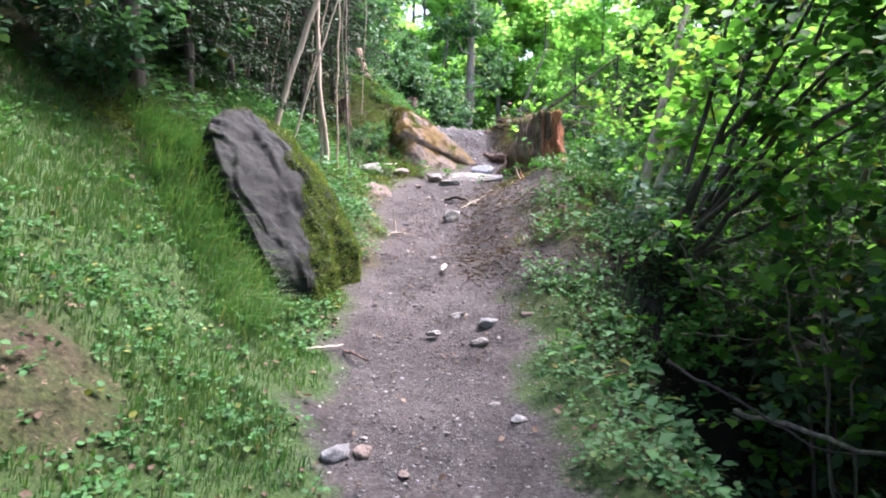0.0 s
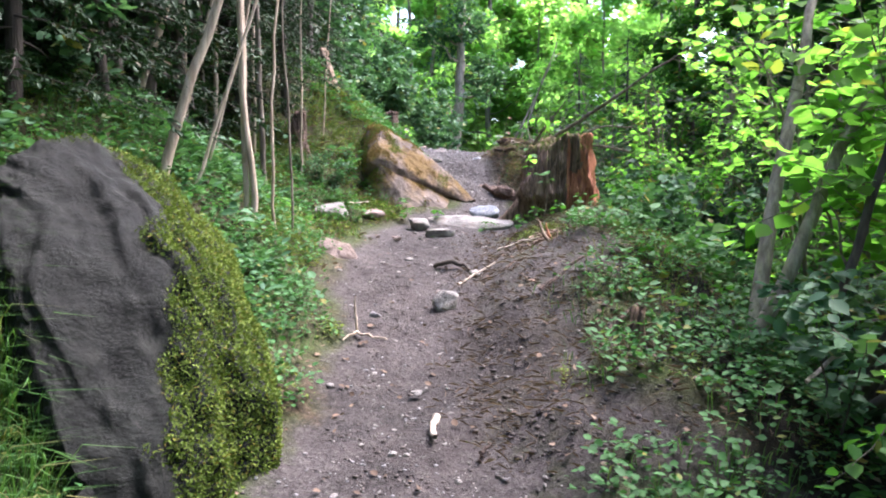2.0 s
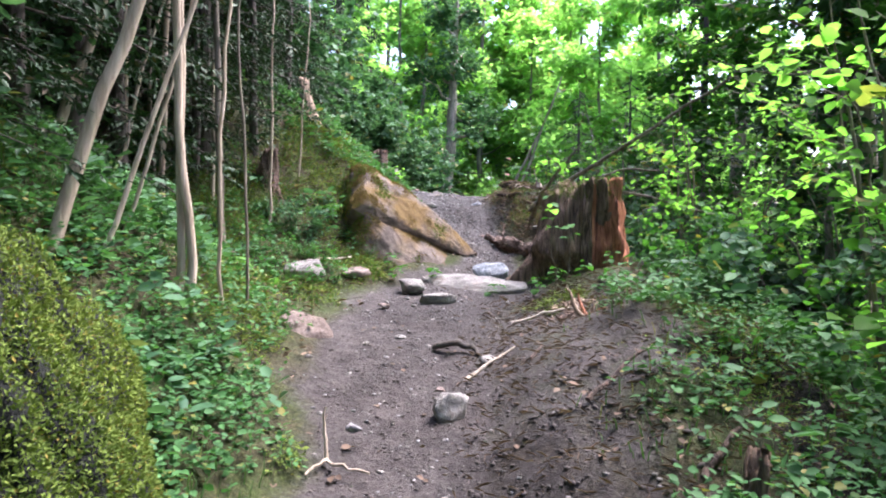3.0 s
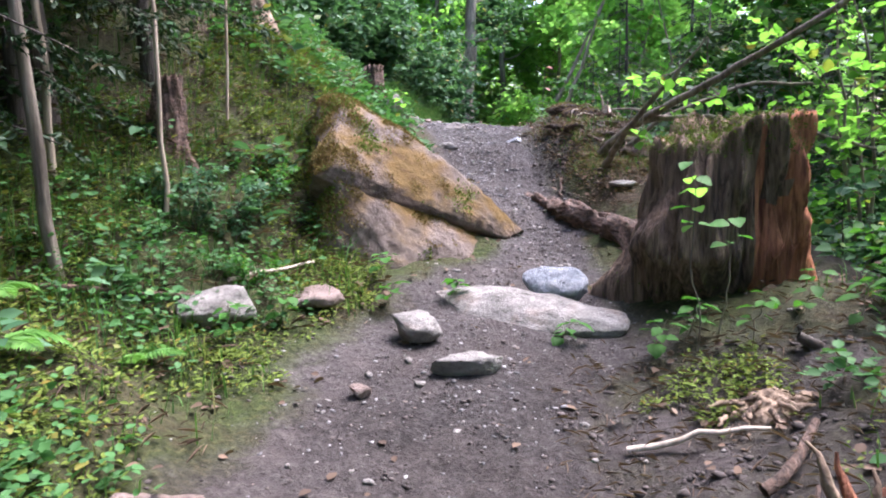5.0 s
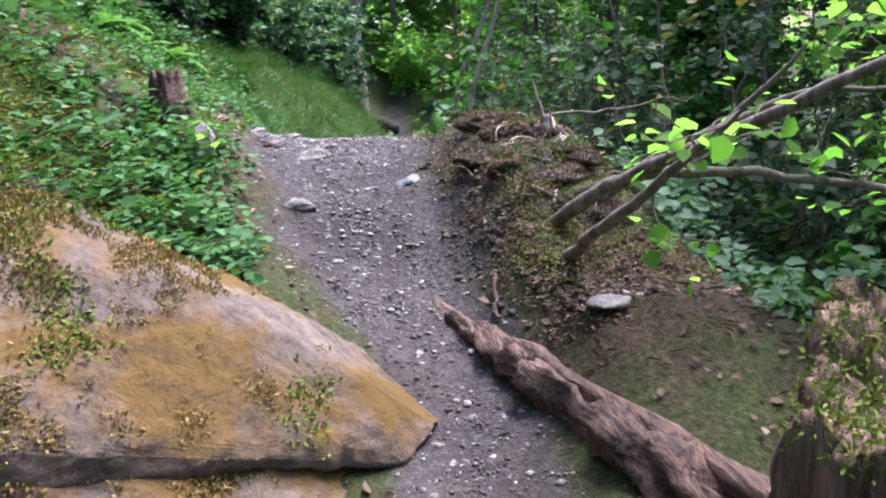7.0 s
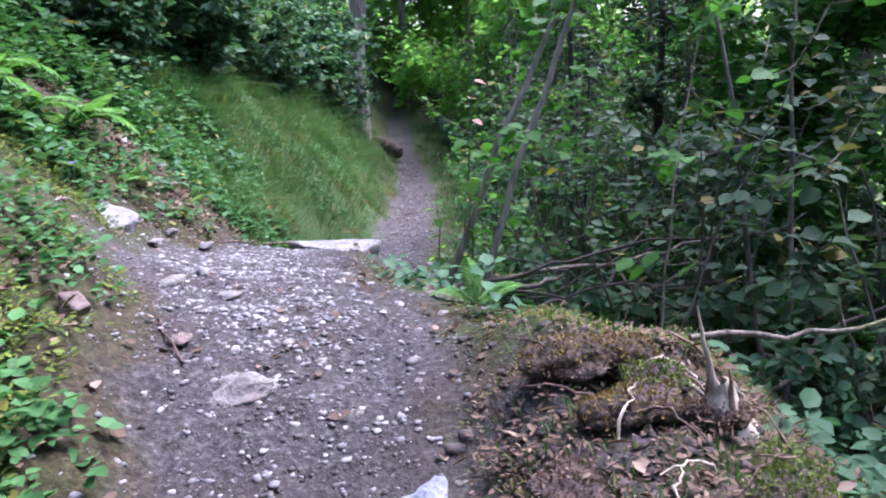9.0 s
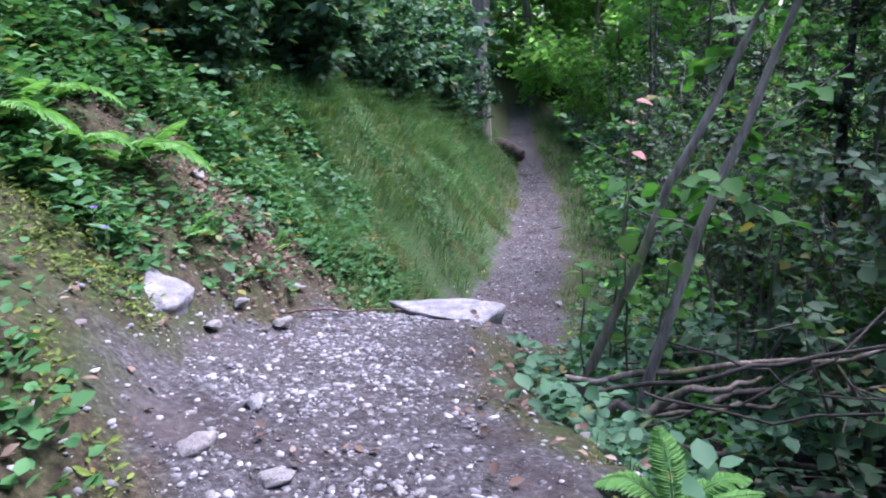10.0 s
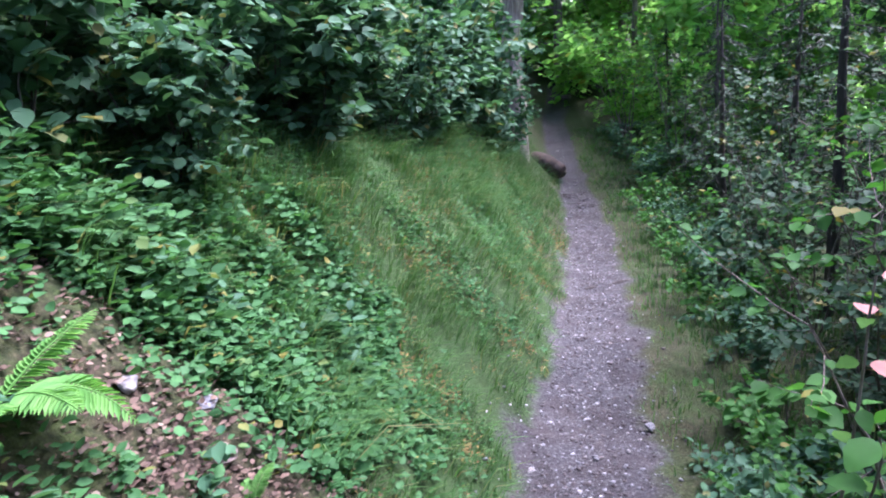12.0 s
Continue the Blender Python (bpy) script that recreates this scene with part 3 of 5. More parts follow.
            drop = notch * max(0, min(1, (math.cos(a - math.pi * 1.08) - .35) * 2.2)) * (1 + .5 * noise.noise(Vector((a * 4, seed, 0))))
            h = height * (1 - drop) + .05 * r_top / .4 * noise.noise(Vector((ca * 5, sa * 5, 7)) + o) + .016 * noise.noise(Vector((ca * 16, sa * 16, 3)) + o) + .09 * r_top * max(0, noise.noise(Vector((ca * 11, sa * 11, 5)) + o)) - .25 * r_top * max(0, noise.noise(Vector((ca * 6, sa * 6, 8)) + o) - .25)
            v.append((r * ca, r * sa, -.2 + u * (h + .2)))
    f = [(i * sides + j, i * sides + (j + 1) % sides, (i + 1) * sides + (j + 1) % sides, (i + 1) * sides + j) for i in range(rows) for j in range(sides)]
    base = len(v)
    for k, s in enumerate((.85, .6, .3, .02)):          # the rotten top sinks inwards
        for j in range(sides):
            q = v[rows * sides + j]
            p = Vector((q[0] * s * 4, q[1] * s * 4, 9)) + o
            v.append((q[0] * s, q[1] * s, q[2] * (.6 + .4 * s) + height * .4 * (1 - s) - .05 - .03 * k + .05 * noise.noise(p)))
    ring = [rows * sides] + [base + k * sides for k in range(4)]
    f += [(ring[k] + j, ring[k] + (j + 1) % sides, ring[k + 1] + (j + 1) % sides, ring[k + 1] + j) for k in range(4) for j in range(sides)]
    root = empty(name, pose(x, y, z), label, "tree stump")
    body = put("wood", mesh_from("wood", v, f), mat, root)
    body.data.materials.append(STUMP_RED if red else mat)
    idx = np.zeros(len(body.data.polygons), np.int32)
    for i in range(rows):
        for j in range(sides):
            a = 360 * j / sides
            w = noise.noise(Vector((a * .03, i * .08, seed)))
            if (a > 268 or a < 50) and w > -.45:
                idx[i * sides + j] = 1
    body.data.polygons.foreach_set("material_index", idx)
    return root, body


big_stump, stump_body = stump("tree_stump", 1.41, 10.63, 1.5, .32, .47, .97, 2, STUMP_BARK, "tall weathered stump with a red rotten side and mossy top", notch=.12, sides=200, rows=44, shoulder=.34, red=True)


def stem(name, pts, radii, mat, label="", category="", parent=None, sides=8, group="", gnarl=0.0):
    """A stem, branch or root as one thing, or as a part of one."""
    v, f = tube(pts, radii, sides, gnarl)
    if parent is None:
        o = np.array(pts[0], float)
        return tagged(put(name, mesh_from(name, v - o, f), mat, at=pose(*o)), label, category, group)
    return put(name, mesh_from(name, v, f), mat, parent, label)


def on(x, y, up=0.0):
    return (x, y, float(land(np.array([x]), np.array([y]))[0]) + up)


root_line = [(.55, 13.1, 1.98), (.66, 12.8, 2.0), (.76, 12.5, 1.97), (.86, 12.25, 1.93), (.98, 11.95, 1.9), (1.12, 11.6, 1.85), (1.3, 11.3, 1.7)]
rp = np.array(root_line)
rp = np.stack([np.interp(np.linspace(0, 6, 44), range(7), rp[:, k]) for k in range(3)], 1) + RNG.normal(0, .008, (44, 3)) - (0, 0, .065)
stem("surface_root", rp, [.012, .035, .03, .055, .05, .075, .065, .1, .12], ROOT, "bare gnarled root that runs from the stump along the path", "root", sides=22, gnarl=.85)
stem("surface_root", bent((.72, 12.55, 1.9), (1.42, 11.25, 1.72), -.03, 16, .02), [.015, .04, .03, .06], ROOT, "twisted strand of bare root beside the path", "root", sides=14, gnarl=.5)
stem("surface_root", bent((.95, 12.0, 1.78), (1.35, 11.1, 1.6), -.02, 12, .012), [.02, .06, .08], ROOT, "side strand of a bare root in the path", "root", sides=14, gnarl=.5)
stem("surface_root", bent(on(.02, 8.95, .03), on(.32, 8.85, .02), -.05, 12, .012), [.02, .022, .015], DARK_BARK, "dark root that arches out of the path", "root")
forked = empty("forked_stick", pose(*on(-.5, 7.62)), "thin forked stick standing in the soil of the path", "stick")
stem("stick", bent((0, 0, .02), (-.02, .05, .26), 0, 8, .006), [.011, .008, .005], POLE, parent=forked)
stem("stick", bent((0, 0, .03), (.2, -.1, .0), 0, 8, .008), [.009, .005], POLE, parent=forked)
stem("stick", bent((0, 0, .03), (-.08, -.12, .0), 0, 6, .008), [.009, .005], POLE, parent=forked)
for i, (a, b, r) in enumerate([((.01, 6.6), (.0, 6.35), .022), ((-.7, 5.05), (-.52, 4.9), .012), ((.2, 6.2), (.26, 6.32), .012), ((-.95, 4.9), (-.7, 5.1), .012), ((1.0, 7.0), (1.25, 7.25), .016),
                               ((.85, 9.0), (1.1, 9.2), .02), ((.3, 12.0), (.42, 12.2), .01), ((.9, 12.4), (.95, 12.6), .012), ((-.05, 14.3), (-.25, 14.8), .005), ((-1.05, 10.6), (-.7, 11.0), .012),
                               ((-1.7, 10.1), (-1.0, 10.5), .016), ((1.2, 12.9), (1.9, 12.6), .014), ((1.35, 12.2), (1.9, 12.25), .012), ((-.45, 16.9), (-.1, 17.1), .008), ((-.1, 17.1), (.15, 17.2), .008), ((.2, 8.4), (.5, 8.6), .012),
                               ((.7, 7.6), (1.05, 7.8), .014), ((.55, 8.3), (.95, 8.9), .01), ((.6, 9.45), (1.0, 9.3), .012)]):
    stem("stick", bent(on(*a, r + .01), on(*b, r + .03), 0, 7, .008), [r, r * .6], DEADWOOD if i % 3 == 0 else ROOT, "short bleached dead stick lying on the ground" if i % 3 == 0 else "thin brown twig lying on the ground", "stick", group="fallen sticks")

# fallen limb by the stump, the split stub in the grass and the rotten mound
stem("fallen_branch", bent(on(1.3, 9.72, .06), on(2.5, 9.5, .2), -.02, 14, .015), [.02, .03, .04], DARK_BARK, "dark fallen limb lying against the stump", "branch")
rotten = empty("rotten_stump", pose(*on(1.12, 9.46, -.03)), "low crumbling rotten stump of pale brown wood", "tree stump")
put("core", hull_rock([(-.28, -.14, -.04), (.3, -.16, -.04), (.32, .14, -.02), (-.22, .2, -.02), (-.1, 0, .1), (.12, .04, .13), (.18, -.08, .08), (0, .12, .1)], "core", 5, .1, 33, .1), ROT, rotten)
for k in range(22):
    a = k * 2.4
    rr = .05 + .2 * ((k * 5) % 7) / 7
    x, y = rr * 1.2 * math.cos(a), rr * .8 * math.sin(a)
    z = .13 - rr * .35
    ln = .08 + .05 * (k % 3)
    stem("splinter", bent((x, y, z), (x + ln * math.cos(a + .8), y + ln * math.sin(a + .8) * .8, z + .02 - ln * .2), 0, 5, .006), [.012, .014, .004], (ROT, ROT, STUMP_BARK)[k % 3], parent=rotten, sides=5, gnarl=.3)
rotten.scale = (.75, .75, .75)
stub, _ = stump("broken_stub", 1.1, 6.8, float(ground_z(1.1, 6.8)) - .05, .04, .06, .22, 9, STUMP_BARK, "dark broken stub of a thin trunk in the verge", notch=.4, sides=24, rows=10)
splinter = empty("splintered_wood", pose(*on(.95, 8.75, .0)), "splintered reddish wood sticking out of the verge", "dead wood")
for k in range(4):
    stem("splinter", bent((.03 * k, .02 * k, 0), (.03 * k - .1 + .06 * k, .08, .17 - .03 * k), 0, 6, .008), [.02, .014, .004], STUMP_RED if k % 2 else ROT, parent=splinter, sides=5)
snag = empty("root_snag", pose(*on(1.52, 13.6, -.05)), "bleached splintered root stub at the edge of the mound", "dead wood")
stem("stub", bent((.03, 0, -.16), (-.02, .02, .24), 0, 14, .006), [.11, .1, .08, .06, .03], DEADWOOD, parent=snag, sides=18, gnarl=.4)
for k in range(3):
    a = k * 2.2 + .4
    x, y = .035 * math.cos(a), .03 * math.sin(a)
    stem("splinter", bent((x, y, -.02), (x * .9 - .02, y, .2 + .05 * k), 0, 8, .004), [.026, .022, .012, .003], ROT, parent=snag, sides=6, gnarl=.3)
stem("spike", bent((-.025, .02, .2), (-.1, .03, .5), .03, 10, .004), [.018, .009, .003], DEADWOOD, parent=snag, gnarl=.2)
snag.scale = (.85, .85, .8)
g = np.random.default_rng(93)
for k in range(26):                                   # rootlets that stick out of it
    x, y = 1.0 + .7 * g.random(), 12.7 + 1.3 * g.random()
    a, ln = g.uniform(0, 6.28), g.uniform(.08, .26)
    p = np.array(on(x, y, .03))
    stem("rootlet", bent(p, p + (ln * math.cos(a), ln * math.sin(a), g.uniform(.0, .12)), -.03, 9, .008, g), [g.uniform(.004, .009), .002], (ROT, ROOT, DEADWOOD)[k % 3], "thin dry rootlet sticking out of the mound", "root", sides=5, group="rootlets of the mound")
shattered, _ = stump("root_stump", -.62, 13.95, float(ground_z(-.62, 13.95)) - .1, .12, .24, .3, 4, ROOT, "low rotten stump with frayed pale wood on the bank", notch=.6, sides=60, rows=14)
hollow, _ = stump("root_stump", -1.55, 11.3, float(ground_z(-1.55, 11.3)) - .05, .1, .16, .36, 8, ROOT, "torn red-brown root stump over a dark hollow", notch=.5, sides=60, rows=14)
red_stump, _ = stump("tree_stump", -1.4, 13.1, float(ground_z(-1.4, 13.1)) - .05, .09, .14, .62, 6, ROT, "narrow red rotten stump leaning on the mossy bank", notch=.6, sides=40, rows=16)
red_stump.rotation_euler = (radians(-8), radians(-14), 0)

# the log that edges the far path
stem("edge_log", bent((1.3, 31.4, 1.5), (2.1, 31.0, 1.12), 0, 26, .006), [.02, .17, .19, .2, .21, .21, .2, .19, .18, .02], LOG_AND_HOLLOW, "short dark rotten log at the edge of the far path", "log", sides=18, gnarl=.15)
stem("path_bar", bent(on(1.5, 24.0, -.003), on(2.5, 24.1, -.003), 0, 10, .01), [.03, .035], DARK_BARK, "low wooden water bar across the footpath", "log")

# made-up dark block in place of the black hollow in the thicket
hollow_block = placed_rock("hollow_block", [(-2.3, 11.5, 2.30), (-1.65, 11.35, 2.20), (-1.55, 11.9, 2.60), (-2.2, 12.0, 2.90), (-2.4, 11.8, 3.00), (-1.75, 11.7, 2.85), (-1.6, 11.5, 2.40), (-2.1, 11.45, 2.70)], LOG_AND_HOLLOW, "added dark block that stands for a shaded hollow in the thicket", 35, cuts=4, rough=.06, rounded=.1)
tagged(hollow_block, category="tree stump")


# ---- ground cover ----
def spots(n, xr, yr, keep, seed=1):
    """Random places on the ground, for which keep(x, y, offset) exceeds a random number."""
    g = np.random.default_rng(seed)
    x, y = g.uniform(*xr, n), g.uniform(*yr, n)
    off = path_offset(x, y)
    k = keep(x, y, off) > g.random(n)
    x, y = x[k], y[k]
    return np.stack([x, y, land(x, y)], 1), g


def patch(x, y, scale, seed):
    return np.array([noise.noise(Vector((p * scale, q * scale, seed))) for p, q in zip(x, y)])


def downhill(p):
    e = .15
    gx = ground_z(p[:, 0] + e, p[:, 1]) - ground_z(p[:, 0] - e, p[:, 1])
    gy = ground_z(p[:, 0], p[:, 1] + e) - ground_z(p[:, 0], p[:, 1] - e)
    return np.stack([-gx, -gy, np.zeros(len(p))], 1) / (2 * e)


def grass(name, n, xr, yr, keep, height, label, seed, lean=.6, width=.0028):
    p, g = spots(n, xr, yr, keep, seed)
    way = unit(downhill(p) * 1.2 + g.normal(0, .55, (len(p), 3)) * (1, 1, 0))
    h = g.uniform(*height, len(p)) * (1 + .5 * patch(p[:, 0], p[:, 1], 1.2, seed))
    v, f = blades(p - (0, 0, .01), way, h, width * g.uniform(.7, 1.5, len(p)), h * g.uniform(.2, 1.2, len(p)) * lean)
    tagged(put(name, mesh_from(name, v, f), GRASS), label, "grass", kind="stuff")


def herbs(name, n, xr, yr, keep, size, label, seed, mat, tall=(.02, .14), per=6, shape=LEAF):
    p, g = spots(n, xr, yr, keep, seed)
    m = len(p)
    a = g.uniform(0, 2 * np.pi, (m, per))
    tilt = g.uniform(-.35, .6, (m, per))
    d = np.stack([np.cos(a), np.sin(a), tilt], -1)
    h = g.uniform(*tall, (m, 1)) * g.uniform(.4, 1.1, (m, per))
    q = p[:, None] + d * g.uniform(.005, .05, (m, per, 1)) + np.stack([0 * h, 0 * h, h], -1)
    nrm = np.array((0, 0, 1.0)) + g.normal(0, .35, (m * per, 3))
    v, f = leaves(q.reshape(-1, 3), d.reshape(-1, 3), nrm, g.uniform(*size, m * per), shape)
    tagged(put(name, mesh_from(name, v, f), mat), label, "plants", kind="stuff")


def left_of(x, y):
    return x < smooth_interp(y, CY, CX)


def fringe(off, lo=1.0, hi=1.5):
    return np.clip((off - lo) / (hi - lo), 0, 1)


# lower left bank: fine grass with small herbs
grass("bank_grass", 130000, (-4.2, -.5), (-1.5, 6.0), lambda x, y, o: fringe(o, 1.05, 1.6) * (.75 + .9 * patch(x, y, .9, 2)) * (np.hypot(x + 1.68, (y - 3.1) * .8) > .3), (.025, .1), "short soft green grass on the bank", 21, width=.0035)
herbs("clover", 6500, (-3.5, -.4), (-1.5, 6.6), lambda x, y, o: fringe(o, 1.0, 1.4) * (.45 + patch(x, y, 1.4, 5)), (.018, .045), "small clover-like herbs in the bank grass", 22, HERB, (.02, .09), 7, ROUND)
grass("hanging_grass", 9000, (-3.0, -1.2), (4.6, 6.7), lambda x, y, o: fringe(o, 1.4, 1.8) * (x < -1.28 - (y - 5.4) * .75) * (x > -2.0 - (y - 5.4) * .75), (.12, .3), "long grass hanging over the boulder", 23, 1.3, .003)
# between boulder and wedge
herbs("bank_herbs", 9000, (-3.2, -.4), (6.2, 11.4), lambda x, y, o: left_of(x, y) * fringe(o, 1.1, 1.9) * np.where(y > 9.5, np.where(x > -1.2, .2, .45), 1) * (.6 + 1.1 * patch(x, y, 1.3, 8)), (.018, .05), "dense low green herbs on the bank", 24, HERB, (.03, .2), 7)
grass("bank_grass", 16000, (-3, -.4), (6.5, 13.6), lambda x, y, o: left_of(x, y) * fringe(o, 1.1, 1.9) * (.4 + patch(x, y, 1.6, 3)), (.06, .2), "sparse grass among herbs on the bank", 25)
herbs("tall_herbs", 1500, (-3.2, -.5), (6.2, 19.5), lambda x, y, o: left_of(x, y) * fringe(o, 1.3, 2.0) * np.interp(y, [9.2, 9.8, 12.6, 13.2, 14, 18.3, 18.9], [1, .25, .3, .8, .08, .12, 1]) * np.clip(.3 + patch(x, y, 1.7, 20), 0, 1), (.06, .13), "taller nettle-like herbs on the bank", 41, BRAMBLE, (.08, .34), 8, LEAF * (.8, 1, 1))
herbs("tall_herbs", 900, (.6, 3.2), (2, 11), lambda x, y, o: (~left_of(x, y)) * np.where(y < 6, fringe(o, 1.3, 2.0), fringe(o, 2.8, 3.8)) * np.clip(.3 + patch(x, y, 1.7, 21), 0, 1), (.06, .12), "taller herbs at the edge of the drop", 42, HERB, (.08, .34), 8, LEAF * (.8, 1, 1))
# moss cushions on the banks
herbs("bank_moss", 34000, (-3, -.35), (5.6, 16.5), lambda x, y, o: left_of(x, y) * fringe(o, 1.1, 1.4) * np.clip(patch(x, y, 1.3, 11) * 3 + np.interp(y, [9, 9.8, 13, 13.6], [0, .6, .6, 0]), 0, 1), (.016, .04), "yellow-green moss cushions on the bank", 26, MOSS, (.0, .03), 9, NARROW)
herbs("verge_moss", 9000, (.35, 2.2), (6.0, 10.4), lambda x, y, o: (~left_of(x, y)) * fringe(o, 1.9, 3.2) * .6 * np.clip(patch(x, y, 1.6, 12) * 2.4, 0, 1), (.012, .03), "moss on the verge before the stump", 27, MOSS, (.0, .03), 9, NARROW)
herbs("moss_cushion", 900, (.6, 1.5), (9.3, 10.1), lambda x, y, o: .8 * (np.hypot(x - 1.05, y - 9.68) + .2 * patch(x, y, 6, 31) < .2), (.014, .034), "bright green moss cushion before the stump", 81, MOSS, (.0, .05), 9, NARROW)
grass("verge_grass", 22000, (.2, 2.4), (2.5, 10.6), lambda x, y, o: (~left_of(x, y)) * np.where(y < 6, fringe(o, 1.1, 1.8), fringe(o, 2.0, 3.6) * .8) * (.4 + patch(x, y, 1.2, 13)), (.05, .16), "thin pale grass on the verge", 28)
herbs("verge_herbs", 8500, (.3, 3.0), (1.6, 10.5), lambda x, y, o: (~left_of(x, y)) * np.where(y < 6, fringe(o, 1.05, 1.5), fringe(o, 2.2, 3.4)) * np.where((y < 5.6) & (x > 1.55), .12, 1) * (.55 + 1.0 * patch(x, y, 1.3, 14)), (.02, .055), "green herbs along the edge of the drop", 29, HERB, (.03, .22), 7)
# crest and lower bank
herbs("bank_herbs", 12000, (-3.4, -.1), (12.2, 19.6), lambda x, y, o: left_of(x, y) * fringe(o, 1.15, 1.8) * np.interp(y, [13.6, 14.2, 16.6, 17.3, 18.4, 19], [1, .55, .5, .4, .45, .9]) * np.clip(.5 + 1.1 * patch(x, y, 1.3, 15), 0, 1), (.025, .07), "low green herbs on the crumbling bank", 30, HERB, (.02, .16), 7)
herbs("verge_herbs", 5000, (.7, 3.5), (11.6, 20), lambda x, y, o: (~left_of(x, y)) * np.where(y < 14.6, np.clip((x - 1.75) * 4, 0, 1), fringe(o, 1.3, 2.2)) * np.where((x > 1.9) & (y < 18), .4, 1) * (.7 + .6 * patch(x, y, 1.2, 16)), (.04, .1), "leafy herbs at the edge of the drop", 31, BRAMBLE, (.03, .28), 7)
grass("mound_grass", 6000, (.6, 1.9), (12.4, 15.6), lambda x, y, o: (~left_of(x, y)) * fringe(o, 1.2, 1.7) * .6, (.03, .09), "dry short grass on the mound", 32)
herbs("mound_moss", 5000, (.6, 1.9), (12.3, 15.6), lambda x, y, o: (~left_of(x, y)) * fringe(o, 1.1, 1.6) * np.clip(.1 + patch(x, y, 2.2, 17) * 3, 0, 1), (.008, .018), "brownish moss on the mound", 33, MOSS_RUST, (0, .015), 10, NARROW)
herbs("mound_moss", 4000, (.6, 1.9), (12.3, 15.6), lambda x, y, o: (~left_of(x, y)) * fringe(o, 1.1, 1.6) * np.clip(.1 + patch(x, y, 2.0, 57) * 3, 0, 1), (.008, .02), "green moss on the mound", 58, MOSS, (0, .02), 10, NARROW)
grass("slope_grass", 120000, (-2.4, 2.6), (18.2, 33), lambda x, y, o: left_of(x, y) * fringe(o, 1.0, 1.6) * np.where(y < 26, 1, .5) * np.clip(.55 + 1.2 * patch(x, y, 1.5, 61) + .9 * patch(x, y, 4.5, 62), .08, 1), (.06, .22), "fine drooping green grass on the steep bank", 34, 1.1, .005)
grass("far_verge_grass", 34000, (1.4, 5), (18.8, 36), lambda x, y, o: (~left_of(x, y)) * fringe(o, 1.05, 1.8) * np.clip(.65 + patch(x, y, 1.7, 66), .2, 1), (.05, .18), "short grass beside the far path", 35, .7, .005)
grass("grass_tufts", 45000, (-2.4, 1.4), (18.0, 28), lambda x, y, o: left_of(x, y) * fringe(o, 1.3, 3.0) * np.clip(patch(x, y, 2.6, 63) * 5 - .4, 0, 1), (.18, .38), "long drooping grass tufts on the steep bank", 59, 1.5, .0038)
herbs("slope_moss", 9000, (-2.4, 1.6), (18.2, 27), lambda x, y, o: left_of(x, y) * fringe(o, 1.0, 1.5) * np.clip(patch(x, y, 1.8, 64) * 3, 0, 1), (.02, .045), "brownish moss and dry stalks in the bank grass", 60, MOSS_RUST, (0, .05), 8, NARROW)
herbs("tall_herbs", 900, (-2.8, -1.1), (16.5, 18.7), lambda x, y, o: left_of(x, y) * fringe(o, 1.6, 2.2) * (np.hypot(x + .9, y - 17.4) > .95), (.05, .1), "tall bright green nettles before the brambles", 67, HERB, (.1, .6), 9, LEAF * (.9, 1, 1))
herbs("lush_herbs", 8000, (-2.6, -.4), (16.3, 20.2), lambda x, y, o: left_of(x, y) * fringe(o, 1.4, 2.0) * (np.hypot(x + .9, y - 17.4) > .8) * np.clip(.5 + patch(x, y, 1.8, 65), 0, 1), (.03, .075), "lush bright green ground ivy on the bank", 65, HERB, (.02, .2), 8, ROUND)
herbs("slope_herbs", 14000, (-2.6, 1.2), (18.2, 27), lambda x, y, o: left_of(x, y) * fringe(o, 1.2, 2.2) * np.clip(.3 + 1.6 * patch(x, y, 1.1, 19), 0, 1), (.02, .05), "small green herbs in the bank grass", 39, HERB, (.03, .14), 7)
herbs("earth_twigs", 3000, (.0, 2.0), (6.0, 10.2), lambda x, y, o: (~left_of(x, y)) * fringe(o, .5, 1.0) * .8, (.015, .08), "dry twigs and needles on dark earth", 40, DRY, (.0, .04), 3, LEAF * (.07, 1, 1))
herbs("earth_twigs", 1100, (.5, 2.0), (11.8, 15.2), lambda x, y, o: (~left_of(x, y)) * fringe(o, .9, 1.2) * np.where(y > 13.6, .4, .9), (.015, .075), "dry twigs and needles on the mound", 46, DRY, (.0, .05), 3, LEAF * (.07, 1, 1))
herbs("earth_twigs", 1600, (-2.6, -.4), (9.3, 14.6), lambda x, y, o: left_of(x, y) * fringe(o, 1.0, 1.3) * .6, (.03, .12), "dry twigs and needles on the bank", 47, DRY, (.0, .05), 3, LEAF * (.07, 1, 1))
herbs("leaf_litter", 160, (-2.1, -1.3), (2.7, 3.6), lambda x, y, o: 1.0 * (np.hypot(x + 1.68, (y - 3.1) * .8) < .34), (.008, .03), "brown dry litter on a bare patch of the bank", 48, DRY, (.0, .015), 3, NARROW)
# fallen leaves, needles and crumbs of bark
herbs("leaf_litter", 5200, (-2.6, 2.4), (2, 19), lambda x, y, o: np.where(o > 1, .55, .16), (.02, .055), "brown fallen leaves and bark crumbs", 36, DRY, (.0, .02), 2)
herbs("leaf_litter", 2400, (-1.8, -.3), (16.8, 18.6), lambda x, y, o: fringe(o, 1.1, 1.5) * np.exp(-((x + .95) ** 2 + (y - 17.5) ** 2) / .5), (.015, .045), "reddish dry leaves on the bank", 37, DRY, (.0, .03), 3)
